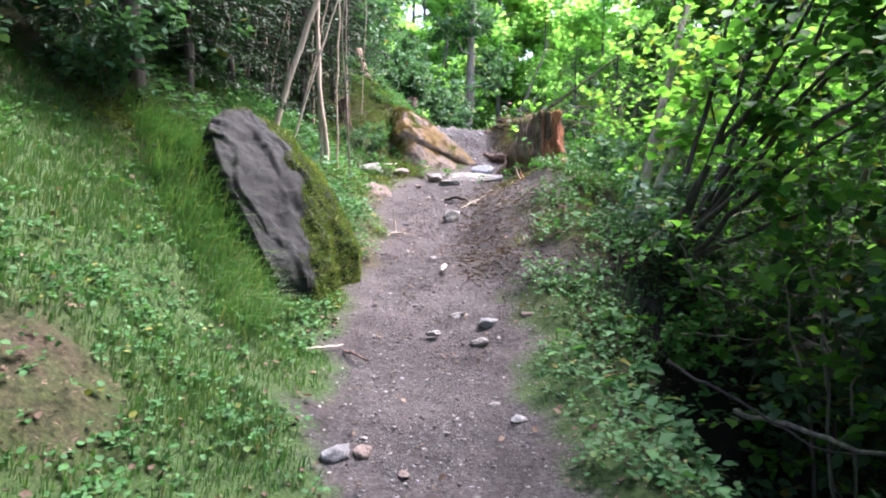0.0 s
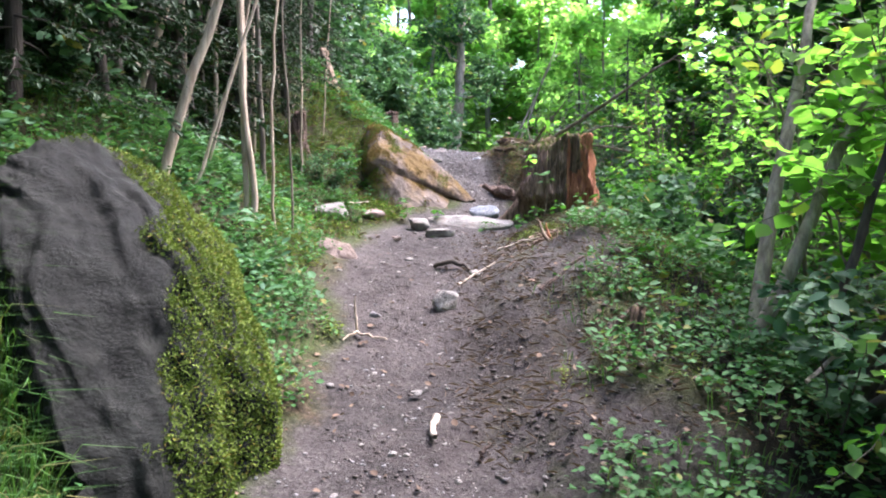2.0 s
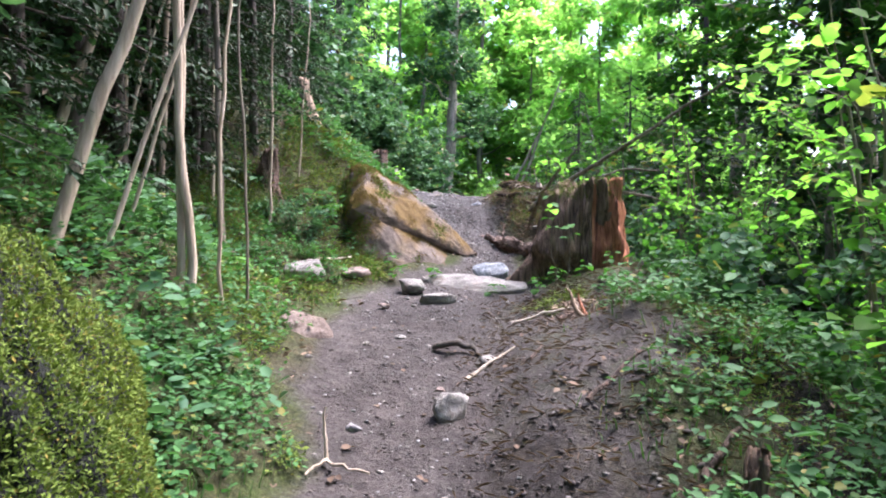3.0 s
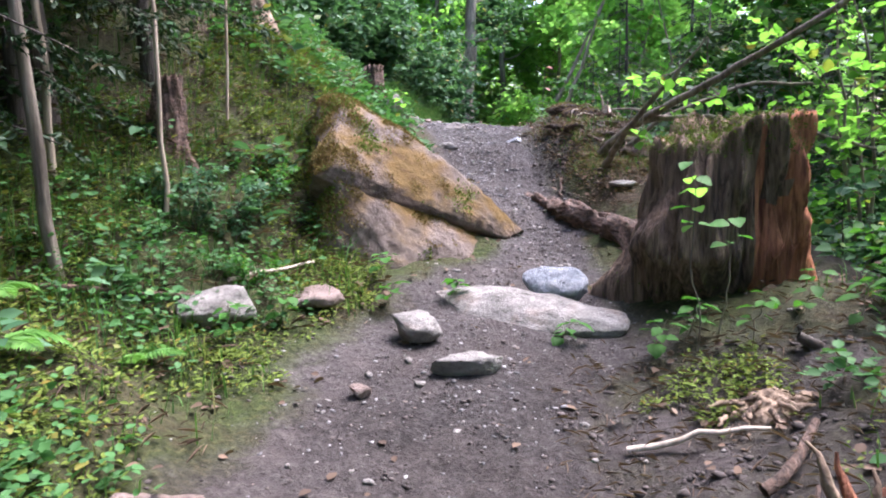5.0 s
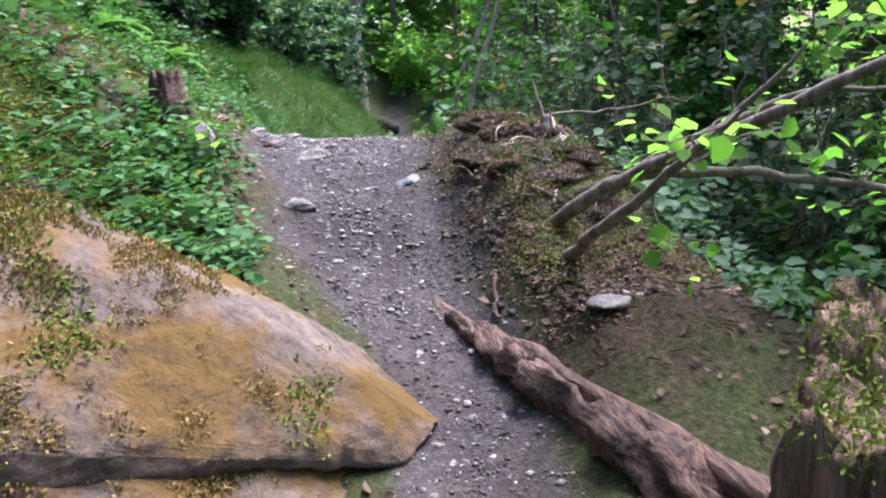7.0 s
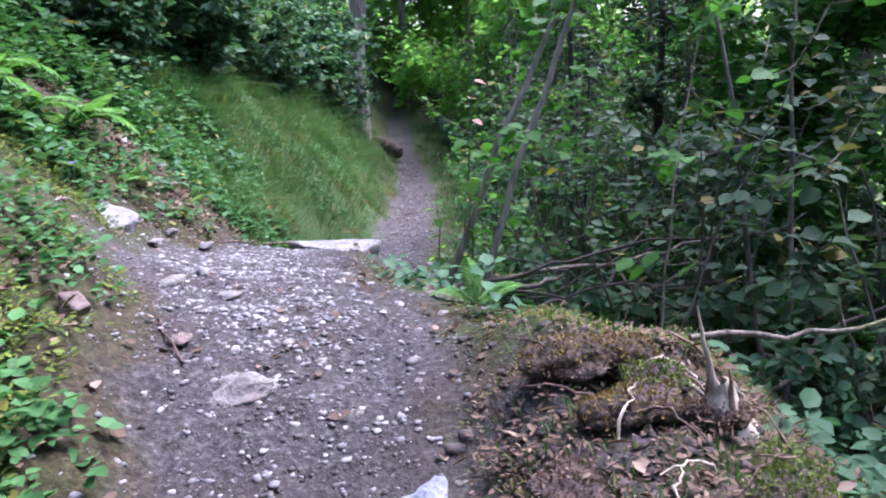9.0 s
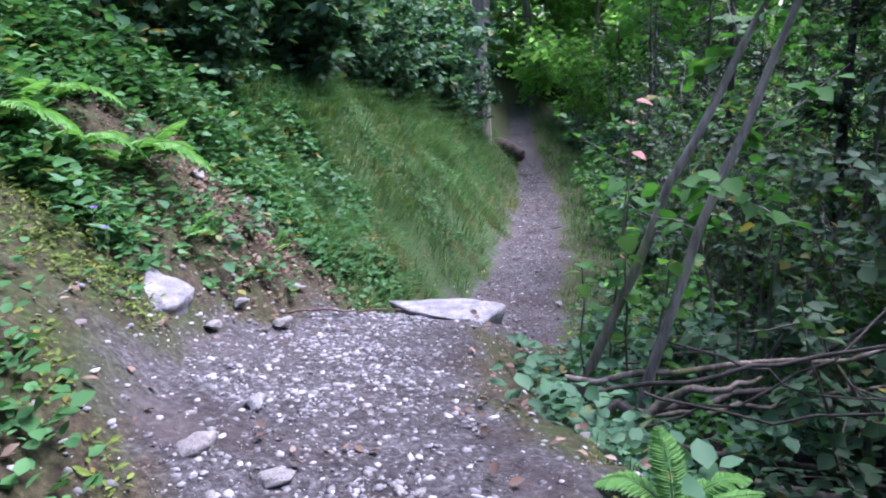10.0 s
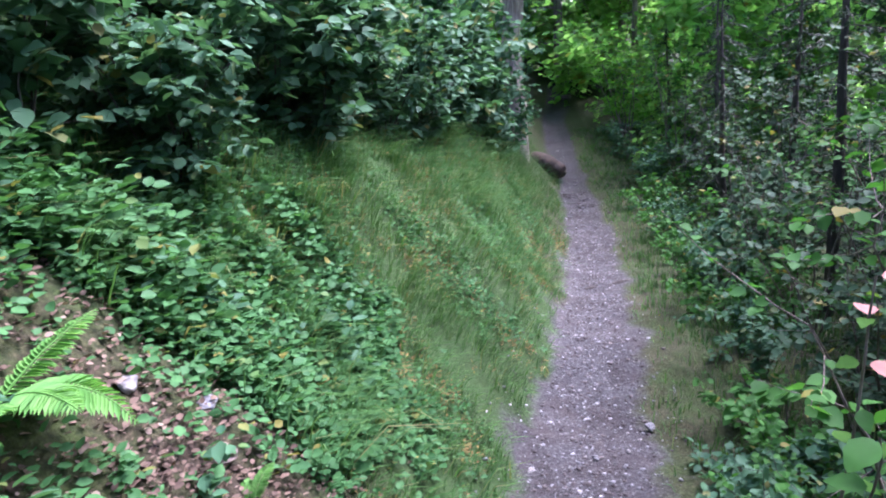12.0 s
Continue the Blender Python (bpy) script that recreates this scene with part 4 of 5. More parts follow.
herbs("mound_litter", 4200, (.8, 1.9), (12.1, 14.1), lambda x, y, o: (~left_of(x, y)) * fringe(o, 1.1, 1.5) * np.clip(.5 + patch(x, y, 2.4, 68), 0, 1), (.01, .032), "crumbled red-brown bark and dry stalks on the mound", 69, DRY, (.0, .03), 5, NARROW)
herbs("leaf_litter", 450, (.7, 1.9), (12.4, 15), lambda x, y, o: fringe(o, 1.1, 1.5), (.012, .035), "reddish dry litter on the mound", 38, DRY, (.0, .02), 3, NARROW)


def gravel(name, n, yr, keep, size, label, seed, mat=None, span=None):
    """Small broken stones lying on the path."""
    g = np.random.default_rng(seed)
    bm = bmesh.new()
    bmesh.ops.create_icosphere(bm, subdivisions=1, radius=1)
    bv = np.array([v.co[:] for v in bm.verts])
    bf = np.array([[v.index for v in f.verts] for f in bm.faces])
    bm.free()
    y = g.uniform(*yr, n)
    c, w = smooth_interp(y, CY, CX), smooth_interp(y, CY, WX)
    x = c + w * (np.clip(g.normal(0, .62, n), -1.5, 1.5) if span is None else g.uniform(*span, n))
    k = keep(x, y) > g.random(n)
    x, y = x[k], y[k]
    m = len(x)
    s = size[0] * (size[1] / size[0]) ** (g.random(m) ** 2.6)
    sc = s[:, None] * g.uniform(.6, 1.2, (m, 3)) * (1, 1, .5)
    v = bv[None] * g.uniform(.55, 1.35, (m, len(bv), 1)) * sc[:, None]
    a = g.uniform(0, 6.28, m)
    ca, sa = np.cos(a)[:, None], np.sin(a)[:, None]
    v = np.stack([v[..., 0] * ca - v[..., 1] * sa, v[..., 0] * sa + v[..., 1] * ca, v[..., 2]], -1)
    v += np.stack([x, y, land(x, y) - s * .05], 1)[:, None]
    f = bf[None] + (np.arange(m) * len(bv))[:, None, None]
    tagged(put(name, mesh_from(name, v.reshape(-1, 3), f.reshape(-1, 3)), mat or GRIT_MIX, soft=False), label, "gravel", kind="stuff")


GRIT_MIX, nt, b = material("mixed_grit")
geo = nt.nodes.new("ShaderNodeNewGeometry")
tone = ramp(nt, geo.outputs["Random Per Island"], [(0, (.04, .038, .037)), (.5, (.1, .097, .097)), (.85, (.24, .235, .235)), (1, (.45, .44, .43))])
nt.links.new(mix(nt, .35, tone, ramp(nt, noise_tex(nt, 60, 4), [(.3, (.05, .05, .05)), (.7, (.26, .255, .25))])), b.inputs["Base Color"])
b.inputs["Roughness"].default_value = .8
gravel("gravel", 14000, (1.8, 12.8), lambda x, y: np.interp(y, [2, 5.8, 6.5, 9.3, 10, 12.8], [1, 1, .35, .3, .95, .6]) * np.clip(.5 + 1.3 * patch(x, y, 1.6, 71), .1, 1), (.0025, .016), "small grey and pale broken stones on the earth path", 51)
gravel("gravel", 34000, (12.6, 18.2), lambda x, y: np.interp(y, [12.6, 14, 15, 17.6, 18.2], [.35, .6, 1, 1, .5]) * np.clip(.6 + 1.3 * patch(x, y, 1.8, 72) - .35 * (x - .45 > 0), .4, 1), (.0025, .022), "loose grey gravel over the crest of the path", 52)
CLOD, nt, b = material("soil_crumb")
nt.links.new(ramp(nt, noise_tex(nt, 25, 5), [(.3, (.018, .014, .012)), (.7, (.09, .073, .066))]), b.inputs["Base Color"])
b.inputs["Roughness"].default_value = .95
gravel("soil_crumbs", 22000, (1.6, 16), lambda x, y: np.interp(y, [2, 6, 9, 10, 13, 16], [.5, .8, 1, .8, 1, .4]), (.003, .016), "dark crumbs of soil trodden loose on the path", 56, CLOD)
gravel("soil_crumbs", 9000, (5.6, 10), lambda x, y: np.clip(.5 + 1.2 * patch(x, y, 1.8, 75), 0, 1), (.004, .024), "loose dark clods of earth on the verge", 76, CLOD, (.7, 3.0))
gravel("soil_crumbs", 5000, (12.2, 14.4), lambda x, y: np.clip(.5 + 1.2 * patch(x, y, 1.8, 77), 0, 1), (.005, .035), "loose dark clods of earth on the mound", 78, CLOD, (.9, 4.0))
gravel("pale_stones", 900, (5.6, 10.4), lambda x, y: np.clip(.5 + 1.2 * patch(x, y, 1.8, 79), 0, 1), (.004, .02), "small pale chips in the earth of the verge", 80, PALE, (.5, 2.4))
gravel("pale_stones", 3000, (1.6, 19), lambda x, y: np.interp(y, [2, 6, 6.6, 9.3, 10, 12, 14], [1, 1, .4, .35, .9, .8, 1]), (.004, .03), "pale broken stones pressed into the path", 54, PALE)
gravel("pale_stones", 500, (18.4, 34), lambda x, y: 1 + 0 * x, (.008, .03), "pale broken stones on the lower path", 55, PALE)
gravel("soil_crumbs", 9000, (18.2, 30), lambda x, y: 1 + 0 * x, (.004, .03), "dark crumbs of earth on the lower path", 73, CLOD)
gravel("gravel", 7000, (18.2, 30), lambda x, y: np.interp(y, [18.2, 22, 30], [1, 1, .6]), (.004, .026), "grey gravel on the lower path", 53)


def moss_on(name, ob, n, keep, size, label, seed, mat=MOSS, shape=NARROW, spread=.9):
    """Moss or grass tufts growing on a thing, where keep(place, normal) allows."""
    g = np.random.default_rng(seed)
    me = ob.data
    k = len(me.polygons)
    c, nr, ar = np.empty(k * 3, np.float32), np.empty(k * 3, np.float32), np.empty(k, np.float32)
    me.polygons.foreach_get("center", c)
    me.polygons.foreach_get("normal", nr)
    me.polygons.foreach_get("area", ar)
    c, nr = c.reshape(-1, 3).astype(float), nr.reshape(-1, 3).astype(float)
    w = ar * np.clip(keep(c, nr), 0, 1)
    i = g.choice(k, n, p=w / w.sum())
    p = c[i] + g.normal(0, 1, (n, 3)) * np.sqrt(ar[i])[:, None] * .5
    way = nr[i] + g.normal(0, spread, (n, 3))
    v, f = leaves(p, way, nr[i] + g.normal(0, .5, (n, 3)), g.uniform(*size, n), shape)
    part_ob = put(name, mesh_from(name, v, f), mat, ob, label)
    return part_ob


def blotch(c, scale, seed):
    return np.array([noise.noise(Vector(q) * scale + Vector((seed, 0, 0))) for q in c])


BX, BY, BZ = boulder.location
moss_on("moss", boulder, 42000, lambda c, n: np.clip((c[:, 0] + BX - np.interp(c[:, 1] + BY, [5.5, 6.1, 6.5, 6.9], [-1.03, -1.2, -1.36, -1.76])) * 9 + blotch(c, 4, 1) * 1.5, 0, 1) * (n[:, 2] > -.3) + .8 * np.clip((c[:, 2] + BZ - 2.1) * 8, 0, 1), (.008, .026), "yellow-green moss on the flank", 61)
moss_on("moss", wedge, 42000, lambda c, n: (n[:, 2] > .25) * np.clip(-.1 - c[:, 0] * 1.7 + blotch(c, 2.6, 2) * 1.0 + blotch(c, 9, 3) * 1.2, 0, 1), (.006, .02), "rust-brown moss on the top", 62, MOSS_RUST)
moss_on("moss", wedge, 7000, lambda c, n: (n[:, 2] > .1) * np.clip(-.4 - c[:, 0] * 1.2 + blotch(c, 3.5, 7) * 2.8, 0, 1), (.01, .03), "green moss patches", 64)
moss_on("moss", stump_body, 15000, lambda c, n: (c[:, 2] > .8) * np.clip(n[:, 2] + .1, 0, 1) + .03 * (c[:, 2] < .2), (.008, .02), "pale green moss on the top", 63)


g = np.random.default_rng(91)
for k in range(16):                                   # lumps of root-bound earth on the mound
    x, y = 1.0 + .62 * g.random(), 12.75 + 1.25 * g.random()
    w = g.uniform(.16, .34)
    lump = stone("earth_lump", MOULD, (w * 1.3, w * g.uniform(.8, 1.2), w * g.uniform(.3, .45)), (x, y, float(g.uniform(0, 180))), "lump of root-bound red-brown earth on the mound", 92 + k, "soil", "earth lumps of the mound", cuts=4, rough=.06, sink=.45, rounded=.3)
    tagged(moss_on("moss", lump, 900, lambda c, n: np.clip(n[:, 2] + .2, 0, 1), (.006, .02), "brown moss and dry crumbs", 130 + k, (MOSS_RUST, DRY, MOSS, DRY)[k % 4]), kind="stuff")


# ---- shrubs and trees ----
def branching(g, base, n_stems, height, spread, r, lean=(0, 0), twigs=7):
    """Stems and twigs of a shrub: a list of (points, radii) for stems and of twig lines."""
    stems, twig = [], []
    for k in range(n_stems):
        a = g.uniform(0, 6.28)
        top = np.array([lean[0] * height + spread * math.cos(a) * g.uniform(.3, 1), lean[1] * height + spread * math.sin(a) * g.uniform(.3, 1), height * g.uniform(.65, 1.05)])
        foot = np.array([.12 * math.cos(a), .12 * math.sin(a), -.15])
        p = bent(foot, top, -.12 * height * g.uniform(.2, 1), 12, .02 * height / 2, g)
        stems.append((p, [r * g.uniform(.6, 1.1), r * .55, r * .15]))
        for q in range(twigs):
            i = int(g.integers(2, 12))
            d = unit(g.normal(0, 1, 3) * (1, 1, .45) + (0, 0, .25))
            ln = height * g.uniform(.14, .38)
            twig.append(bent(p[i], p[i] + d * ln, .06 * ln, 7, .012, g))
    return stems, twig


def twig_leaves(g, lines, per, size, droop=.35, shape=LEAF, scatter=.03):
    """Leaves in two ranks along the twigs."""
    pos, way = [], []
    for ln in lines:
        u = g.uniform(.12, 1, per) * (len(ln) - 1)
        i = np.minimum(u.astype(int), len(ln) - 2)
        f = (u - i)[:, None]
        pos.append(ln[i] * (1 - f) + ln[i + 1] * f)
        t = unit(ln[i + 1] - ln[i])
        s = unit(np.cross(t, (0, 0, 1.0))) * np.where(g.random(per) < .5, 1, -1)[:, None]
        way.append(t * .7 + s + (0, 0, -droop) + g.normal(0, .35, (per, 3)))
    pos, way = np.concatenate(pos), np.concatenate(way)
    pos = pos + g.normal(0, scatter, pos.shape)
    nrm = np.array((0, 0, 1.0)) + g.normal(0, .4, pos.shape)
    return leaves(pos, way, nrm, g.uniform(*size, len(pos)), shape)


def shrub(name, seed, n_stems, height, spread, r, leaf, mat, bark, label, per=14, twigs=9, lean=(0, 0), shape=LEAF, category="shrub", group=""):
    g = np.random.default_rng(seed)
    stems, twig = branching(g, (0, 0, 0), n_stems, height, spread, r, lean, twigs)
    root = empty(name, pose(0, 0, 0), label, category, group)
    for p, rad in stems:
        stem("stem", p, rad, bark, parent=root, sides=7)
    v, f = joined([tube(p, [r * .22, r * .08], 4) for p in twig])
    tagged(put("brushwood", mesh_from("brushwood", v, f), bark, root), kind="stuff")
    v, f = twig_leaves(g, twig + [p[3:] for p, _ in stems], per, leaf, shape=shape)
    put("foliage", mesh_from("foliage", v, f), mat, root)
    return root


def spread_out(kinds, spots_list, group):
    """Copies of some model shrubs at (x, y, turn, scale), the first of each kind being the model itself."""
    used = set()
    for i, (x, y, turn, s) in enumerate(spots_list):
        k = kinds[i % len(kinds)]
        m = pose(x, y, float(ground_z(x, y)) - .05, 0, 0, turn)
        if k in used:
            ob = copy_thing(k, m)
        else:
            ob = k
            ob.matrix_basis = m
            used.add(k)
        ob.scale = (s, s, s)
        tagged(ob, group=group)


HZ = "leafy hazel shrub with slender brown stems on the slope"
hazels = [shrub("hazel_shrub", 101, 7, 2.6, 1.2, .022, (.07, .13), LIT_TINT_LEAF, BARK, HZ, 15, 9, shape=ROUND), shrub("hazel_shrub", 102, 6, 2.2, 1.3, .02, (.06, .11), HAZEL, BARK, HZ, 15, 9, shape=ROUND),
          shrub("hazel_shrub", 103, 8, 3.2, 1.4, .025, (.06, .12), LIT_TINT_LEAF, BARK, "bright green hazel shrub with slender stems on the slope", 14, 9, shape=ROUND)]
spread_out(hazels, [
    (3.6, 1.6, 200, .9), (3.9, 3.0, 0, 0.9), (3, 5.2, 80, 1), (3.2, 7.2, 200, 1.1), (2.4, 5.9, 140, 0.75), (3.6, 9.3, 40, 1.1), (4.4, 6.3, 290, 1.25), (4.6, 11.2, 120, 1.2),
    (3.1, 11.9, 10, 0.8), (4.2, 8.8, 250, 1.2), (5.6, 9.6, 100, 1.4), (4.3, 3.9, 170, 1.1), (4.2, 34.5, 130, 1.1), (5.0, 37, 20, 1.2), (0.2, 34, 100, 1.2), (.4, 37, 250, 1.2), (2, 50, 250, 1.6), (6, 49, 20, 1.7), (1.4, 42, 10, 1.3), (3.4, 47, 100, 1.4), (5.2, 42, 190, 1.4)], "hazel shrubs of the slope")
HS = "shaded dark green hazel shrub on the slope"
# the first two take the leaf colour darkened for shade
shaded = [shrub("hazel_shrub", 104, 7, 2.6, 1.2, .02, (.06, .11), SHADE_TINT_LEAF, BARK, HS, 15, 9, shape=ROUND), shrub("hazel_shrub", 105, 6, 2.3, 1.3, .018, (.05, .1), SHADE_TINT_LEAF, BARK, HS, 15, 9, shape=ROUND),
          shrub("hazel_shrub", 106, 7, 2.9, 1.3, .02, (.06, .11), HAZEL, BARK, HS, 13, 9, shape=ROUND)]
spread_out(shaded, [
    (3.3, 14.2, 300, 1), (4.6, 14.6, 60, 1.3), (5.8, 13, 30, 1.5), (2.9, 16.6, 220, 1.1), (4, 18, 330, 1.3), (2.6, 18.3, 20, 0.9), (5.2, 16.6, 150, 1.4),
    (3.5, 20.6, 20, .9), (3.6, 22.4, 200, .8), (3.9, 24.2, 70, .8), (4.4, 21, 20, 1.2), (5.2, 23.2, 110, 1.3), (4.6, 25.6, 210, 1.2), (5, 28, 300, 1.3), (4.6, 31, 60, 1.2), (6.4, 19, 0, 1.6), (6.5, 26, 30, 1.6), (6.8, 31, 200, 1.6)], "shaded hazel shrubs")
BR = "dense dark green bramble-like shrub on the upper bank"
brambles = [shrub("bramble_shrub", 111, 9, 1.5, 1.0, .009, (.09, .17), BRAMBLE, DARK_BARK, BR, 17, 12), shrub("bramble_shrub", 112, 9, 1.3, 1.1, .009, (.06, .12), BRAMBLE, DARK_BARK, BR, 20, 12),
            shrub("bramble_shrub", 113, 8, 1.8, .9, .01, (.09, .18), BRAMBLE, DARK_BARK, BR, 17, 12)]
spread_out(brambles, [(-2.0, 15.6, 0, 1), (-2.7, 16.8, 70, 1), (-2.9, 17.9, 130, 1), (-2.3, 19.0, 200, 1.05), (-1.8, 20.2, 260, 1), (-1.55, 21.3, 310, 1), (-1.2, 22.4, 30, 1), (-.8, 23.6, 90, 1), (-.4, 25, 150, 1.05), (.1, 26.6, 220, 1.1),
                      (-2.6, 14.4, 30, .9), (-2.5, 13.2, 10, .8), (-3.0, 19.5, 120, 1.3), (-2.8, 17.3, 160, 1.3), (-2.6, 21.8, 250, 1.4), (-1.8, 24.2, 290, 1.4), (-3.0, 9.2, 15, .8), (-2.7, 8.0, 100, .75), (-3.1, 11.2, 190, .8),
                      (-2.9, 6.4, 280, .85), (-3.4, 5.0, 60, .9), (-3.6, 3.6, 330, .9), (-2.4, 12.2, 200, .6), (-1.75, 19.8, 100, .7), (-1.15, 21.6, 260, .9), (-.85, 22.9, 350, .9), (-.4, 24.2, 50, .9), (.3, 28, 80, 1.0), (.7, 29.2, 190, .9), (.6, 27.4, 20, .8), (-.3, 27.4, 20, 1.4), (-1.9, 14.9, 45, .5)], "brambles of the upper bank")
# made-up shrubs whose darkened leaves stand for the hollow's black shade
gloom = [shrub("shade_fill_shrub", 115, 8, 1.5, .9, .01, (.05, .1), SHADE_TINT_LEAF, DARK_BARK, "added dense shrub with shade-darkened leaves filling the hollow below the path", 18, 10), shrub("shade_fill_shrub", 116, 8, 1.3, 1.0, .01, (.05, .09), SHADE_TINT_LEAF, DARK_BARK, "added dense shrub with shade-darkened leaves filling the hollow below the path", 18, 10)]
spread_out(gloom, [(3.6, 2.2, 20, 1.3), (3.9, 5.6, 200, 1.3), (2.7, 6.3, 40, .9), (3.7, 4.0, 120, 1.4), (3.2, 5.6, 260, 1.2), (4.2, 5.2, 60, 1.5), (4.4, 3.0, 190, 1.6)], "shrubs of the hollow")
low = [shrub("low_bramble", 121, 7, .75, .7, .008, (.05, .1), BRAMBLE, DARK_BARK, "low dark green bramble at the edge of the drop", 14, 6), shrub("low_bramble", 122, 7, .65, .75, .008, (.05, .09), HAZEL, DARK_BARK, "low leafy bramble at the edge of the drop", 14, 6)]
spread_out(low, [(1.75, 2.4, 0, .8), (1.7, 5.6, 130, .8), (1.9, 6.3, 190, 1), (2.1, 7.6, 250, .9), (2.3, 8.8, 310, 1), (2.2, 10.0, 40, .9), (2.6, 11.7, 100, .9), (2.75, 12.9, 160, .8), (2.6, 14.3, 220, 1.0), (2.1, 15.5, 280, 1.0),
                 (1.7, 16.4, 340, 1.1), (1.65, 17.3, 30, 1.0), (1.9, 18.4, 80, .9), (2.9, 13.4, 140, 1.3), (2.8, 15.2, 200, 1.3), (2.5, 20.2, 0, 1), (2.7, 21.4, 40, .9), (2.8, 22.6, 90, 1.1), (2.95, 23.6, 200, 1.0), (3.2, 25.2, 310, 1.0), (3.0, 19.2, 120, 1.1), (2.2, 19.0, 250, .8), (3.8, 24.5, 180, 1.3), (3.6, 27, 270, 1.2), (3.9, 30, 20, 1.3), (3.0, 24, 300, .8), (3.2, 26.2, 40, .9), (3.3, 28.5, 130, 1.0), (3.6, 33, 220, 1.1), (-.98, 10.72, 50, .3), (-1.15, 11.0, 170, .4), (-1.05, 11.35, 260, .4), (-1.35, 10.9, 300, .4)], "low brambles of the slope")


def tree(name, seed, height, r, crown_from, spread, mat, bark, label, leaf=(.12, .22), limbs=16, twigs=13, per=26, lean=(0, 0)):
    g = np.random.default_rng(seed)
    root = empty(name, pose(0, 0, 0), label, "tree")
    p = bent((0, 0, -.3), (lean[0] * height, lean[1] * height, height), 0, 16, .05, g)
    stem("trunk", p, [r * 1.25, r, r * .8, r * .5, r * .15], bark, parent=root, sides=12)
    lines = []
    for k in range(limbs):
        u = crown_from + (1 - crown_from) * (k + g.random()) / limbs
        o = p[min(int(u * 15), 15)]
        a = g.uniform(0, 6.28)
        ln = spread * (1.15 - .75 * u) * g.uniform(.6, 1.15)
        q = bent(o, o + np.array([math.cos(a) * ln, math.sin(a) * ln, ln * g.uniform(.15, .6)]), .1 * ln, 10, .05, g)
        stem("limb", q, [r * .32, r * .15, .008], bark, parent=root, sides=5)
        lines.append(q[4:])
        for t in range(twigs):
            i = int(g.integers(3, 10))
            lines.append(bent(q[i], q[i] + unit(g.normal(0, 1, 3) * (1, 1, .5)) * g.uniform(.4, 1.0), .1, 6, .03, g))
    v, f = twig_leaves(g, lines, per, leaf, scatter=.08)
    put("crown", mesh_from("crown", v, f), mat, root)
    return root


# all three carry the far leaf colour that is paled for sunlight
broad = [tree("broadleaf_tree", 131, 9, .07, .06, 2.6, FAR_LEAF, BARK, "slender broadleaf tree with sunlight and haze put into its pale leaf colour", limbs=20), tree("broadleaf_tree", 132, 11, .09, .05, 2.8, FAR_LEAF, BARK, "tall broadleaf tree with a loose green crown", limbs=22),
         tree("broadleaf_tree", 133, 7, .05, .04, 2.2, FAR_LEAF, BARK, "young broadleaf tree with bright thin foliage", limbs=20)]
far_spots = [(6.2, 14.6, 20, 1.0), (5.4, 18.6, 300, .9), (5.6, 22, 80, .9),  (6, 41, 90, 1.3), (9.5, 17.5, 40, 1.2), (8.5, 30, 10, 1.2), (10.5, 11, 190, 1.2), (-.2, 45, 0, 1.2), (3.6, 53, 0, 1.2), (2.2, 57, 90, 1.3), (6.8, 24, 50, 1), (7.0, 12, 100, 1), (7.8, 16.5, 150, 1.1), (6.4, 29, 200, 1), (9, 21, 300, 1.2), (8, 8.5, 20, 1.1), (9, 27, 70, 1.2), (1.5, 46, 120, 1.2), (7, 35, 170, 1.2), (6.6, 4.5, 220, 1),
             (11, 33, 10, 1.3), (-1.0, 38, 60, 1.1), (5.6, 1.2, 160, 1), (-2.2, 34, 200, 1.0), (4.6, 45, 20, 1.3), (12, 14, 10, 1.3), (9, 3, 100, 1.2), (13, 24, 200, 1.4), (6.0, 20, 140, .8)]
g = np.random.default_rng(5)
for k in range(60):                                   # the wood closes round the place
    a = k * 2.39996
    rr = 24 + 3.2 * math.sqrt(k) + g.uniform(-2, 2)
    x, y = 3 + rr * math.cos(a), 22 + rr * math.sin(a)
    far_spots.append((x, y, float(g.uniform(0, 360)), float(g.uniform(1.0, 1.7))))
# high crowns, mostly out of view, added to block sky light
tall = tree("added_shade_tree", 134, 14, .16, .45, 4.0, HAZEL, TRUNK, "added tall tree whose high crown, mostly out of view, blocks light over the path", limbs=24, twigs=14)
spread_out([tall], [(-4.5, 3.0, 0, 1), (-5.0, 8.8, 140, 1), (7.4, 20.8, 30, 1.0), (7.2, 15.4, 200, 1.0), (5.2, 2.2, 80, 1), (6.6, 6.6, 160, 1), (4.2, -1.6, 240, 1), (2.5, -4.5, 300, 1), (-2.5, -3.5, 20, 1), (-3.8, 6.0, 70, .9), (-3.9, 10.8, 190, .9), (-3.6, 0.4, 250, .9), (4.6, 4.6, 130, .85)], "tall trees over the path")
# the first has shade painted into its leaf colour
dim = [tree("broadleaf_tree", 135, 9, .07, .05, 2.6, SHADE_TINT_LEAF, BARK, "broadleaf tree with dense foliage, shade put into its leaf colour", limbs=20), tree("broadleaf_tree", 136, 8, .06, .04, 2.4, HAZEL, BARK, "broadleaf tree with green foliage", limbs=20)]
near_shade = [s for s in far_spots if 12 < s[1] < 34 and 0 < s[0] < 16]
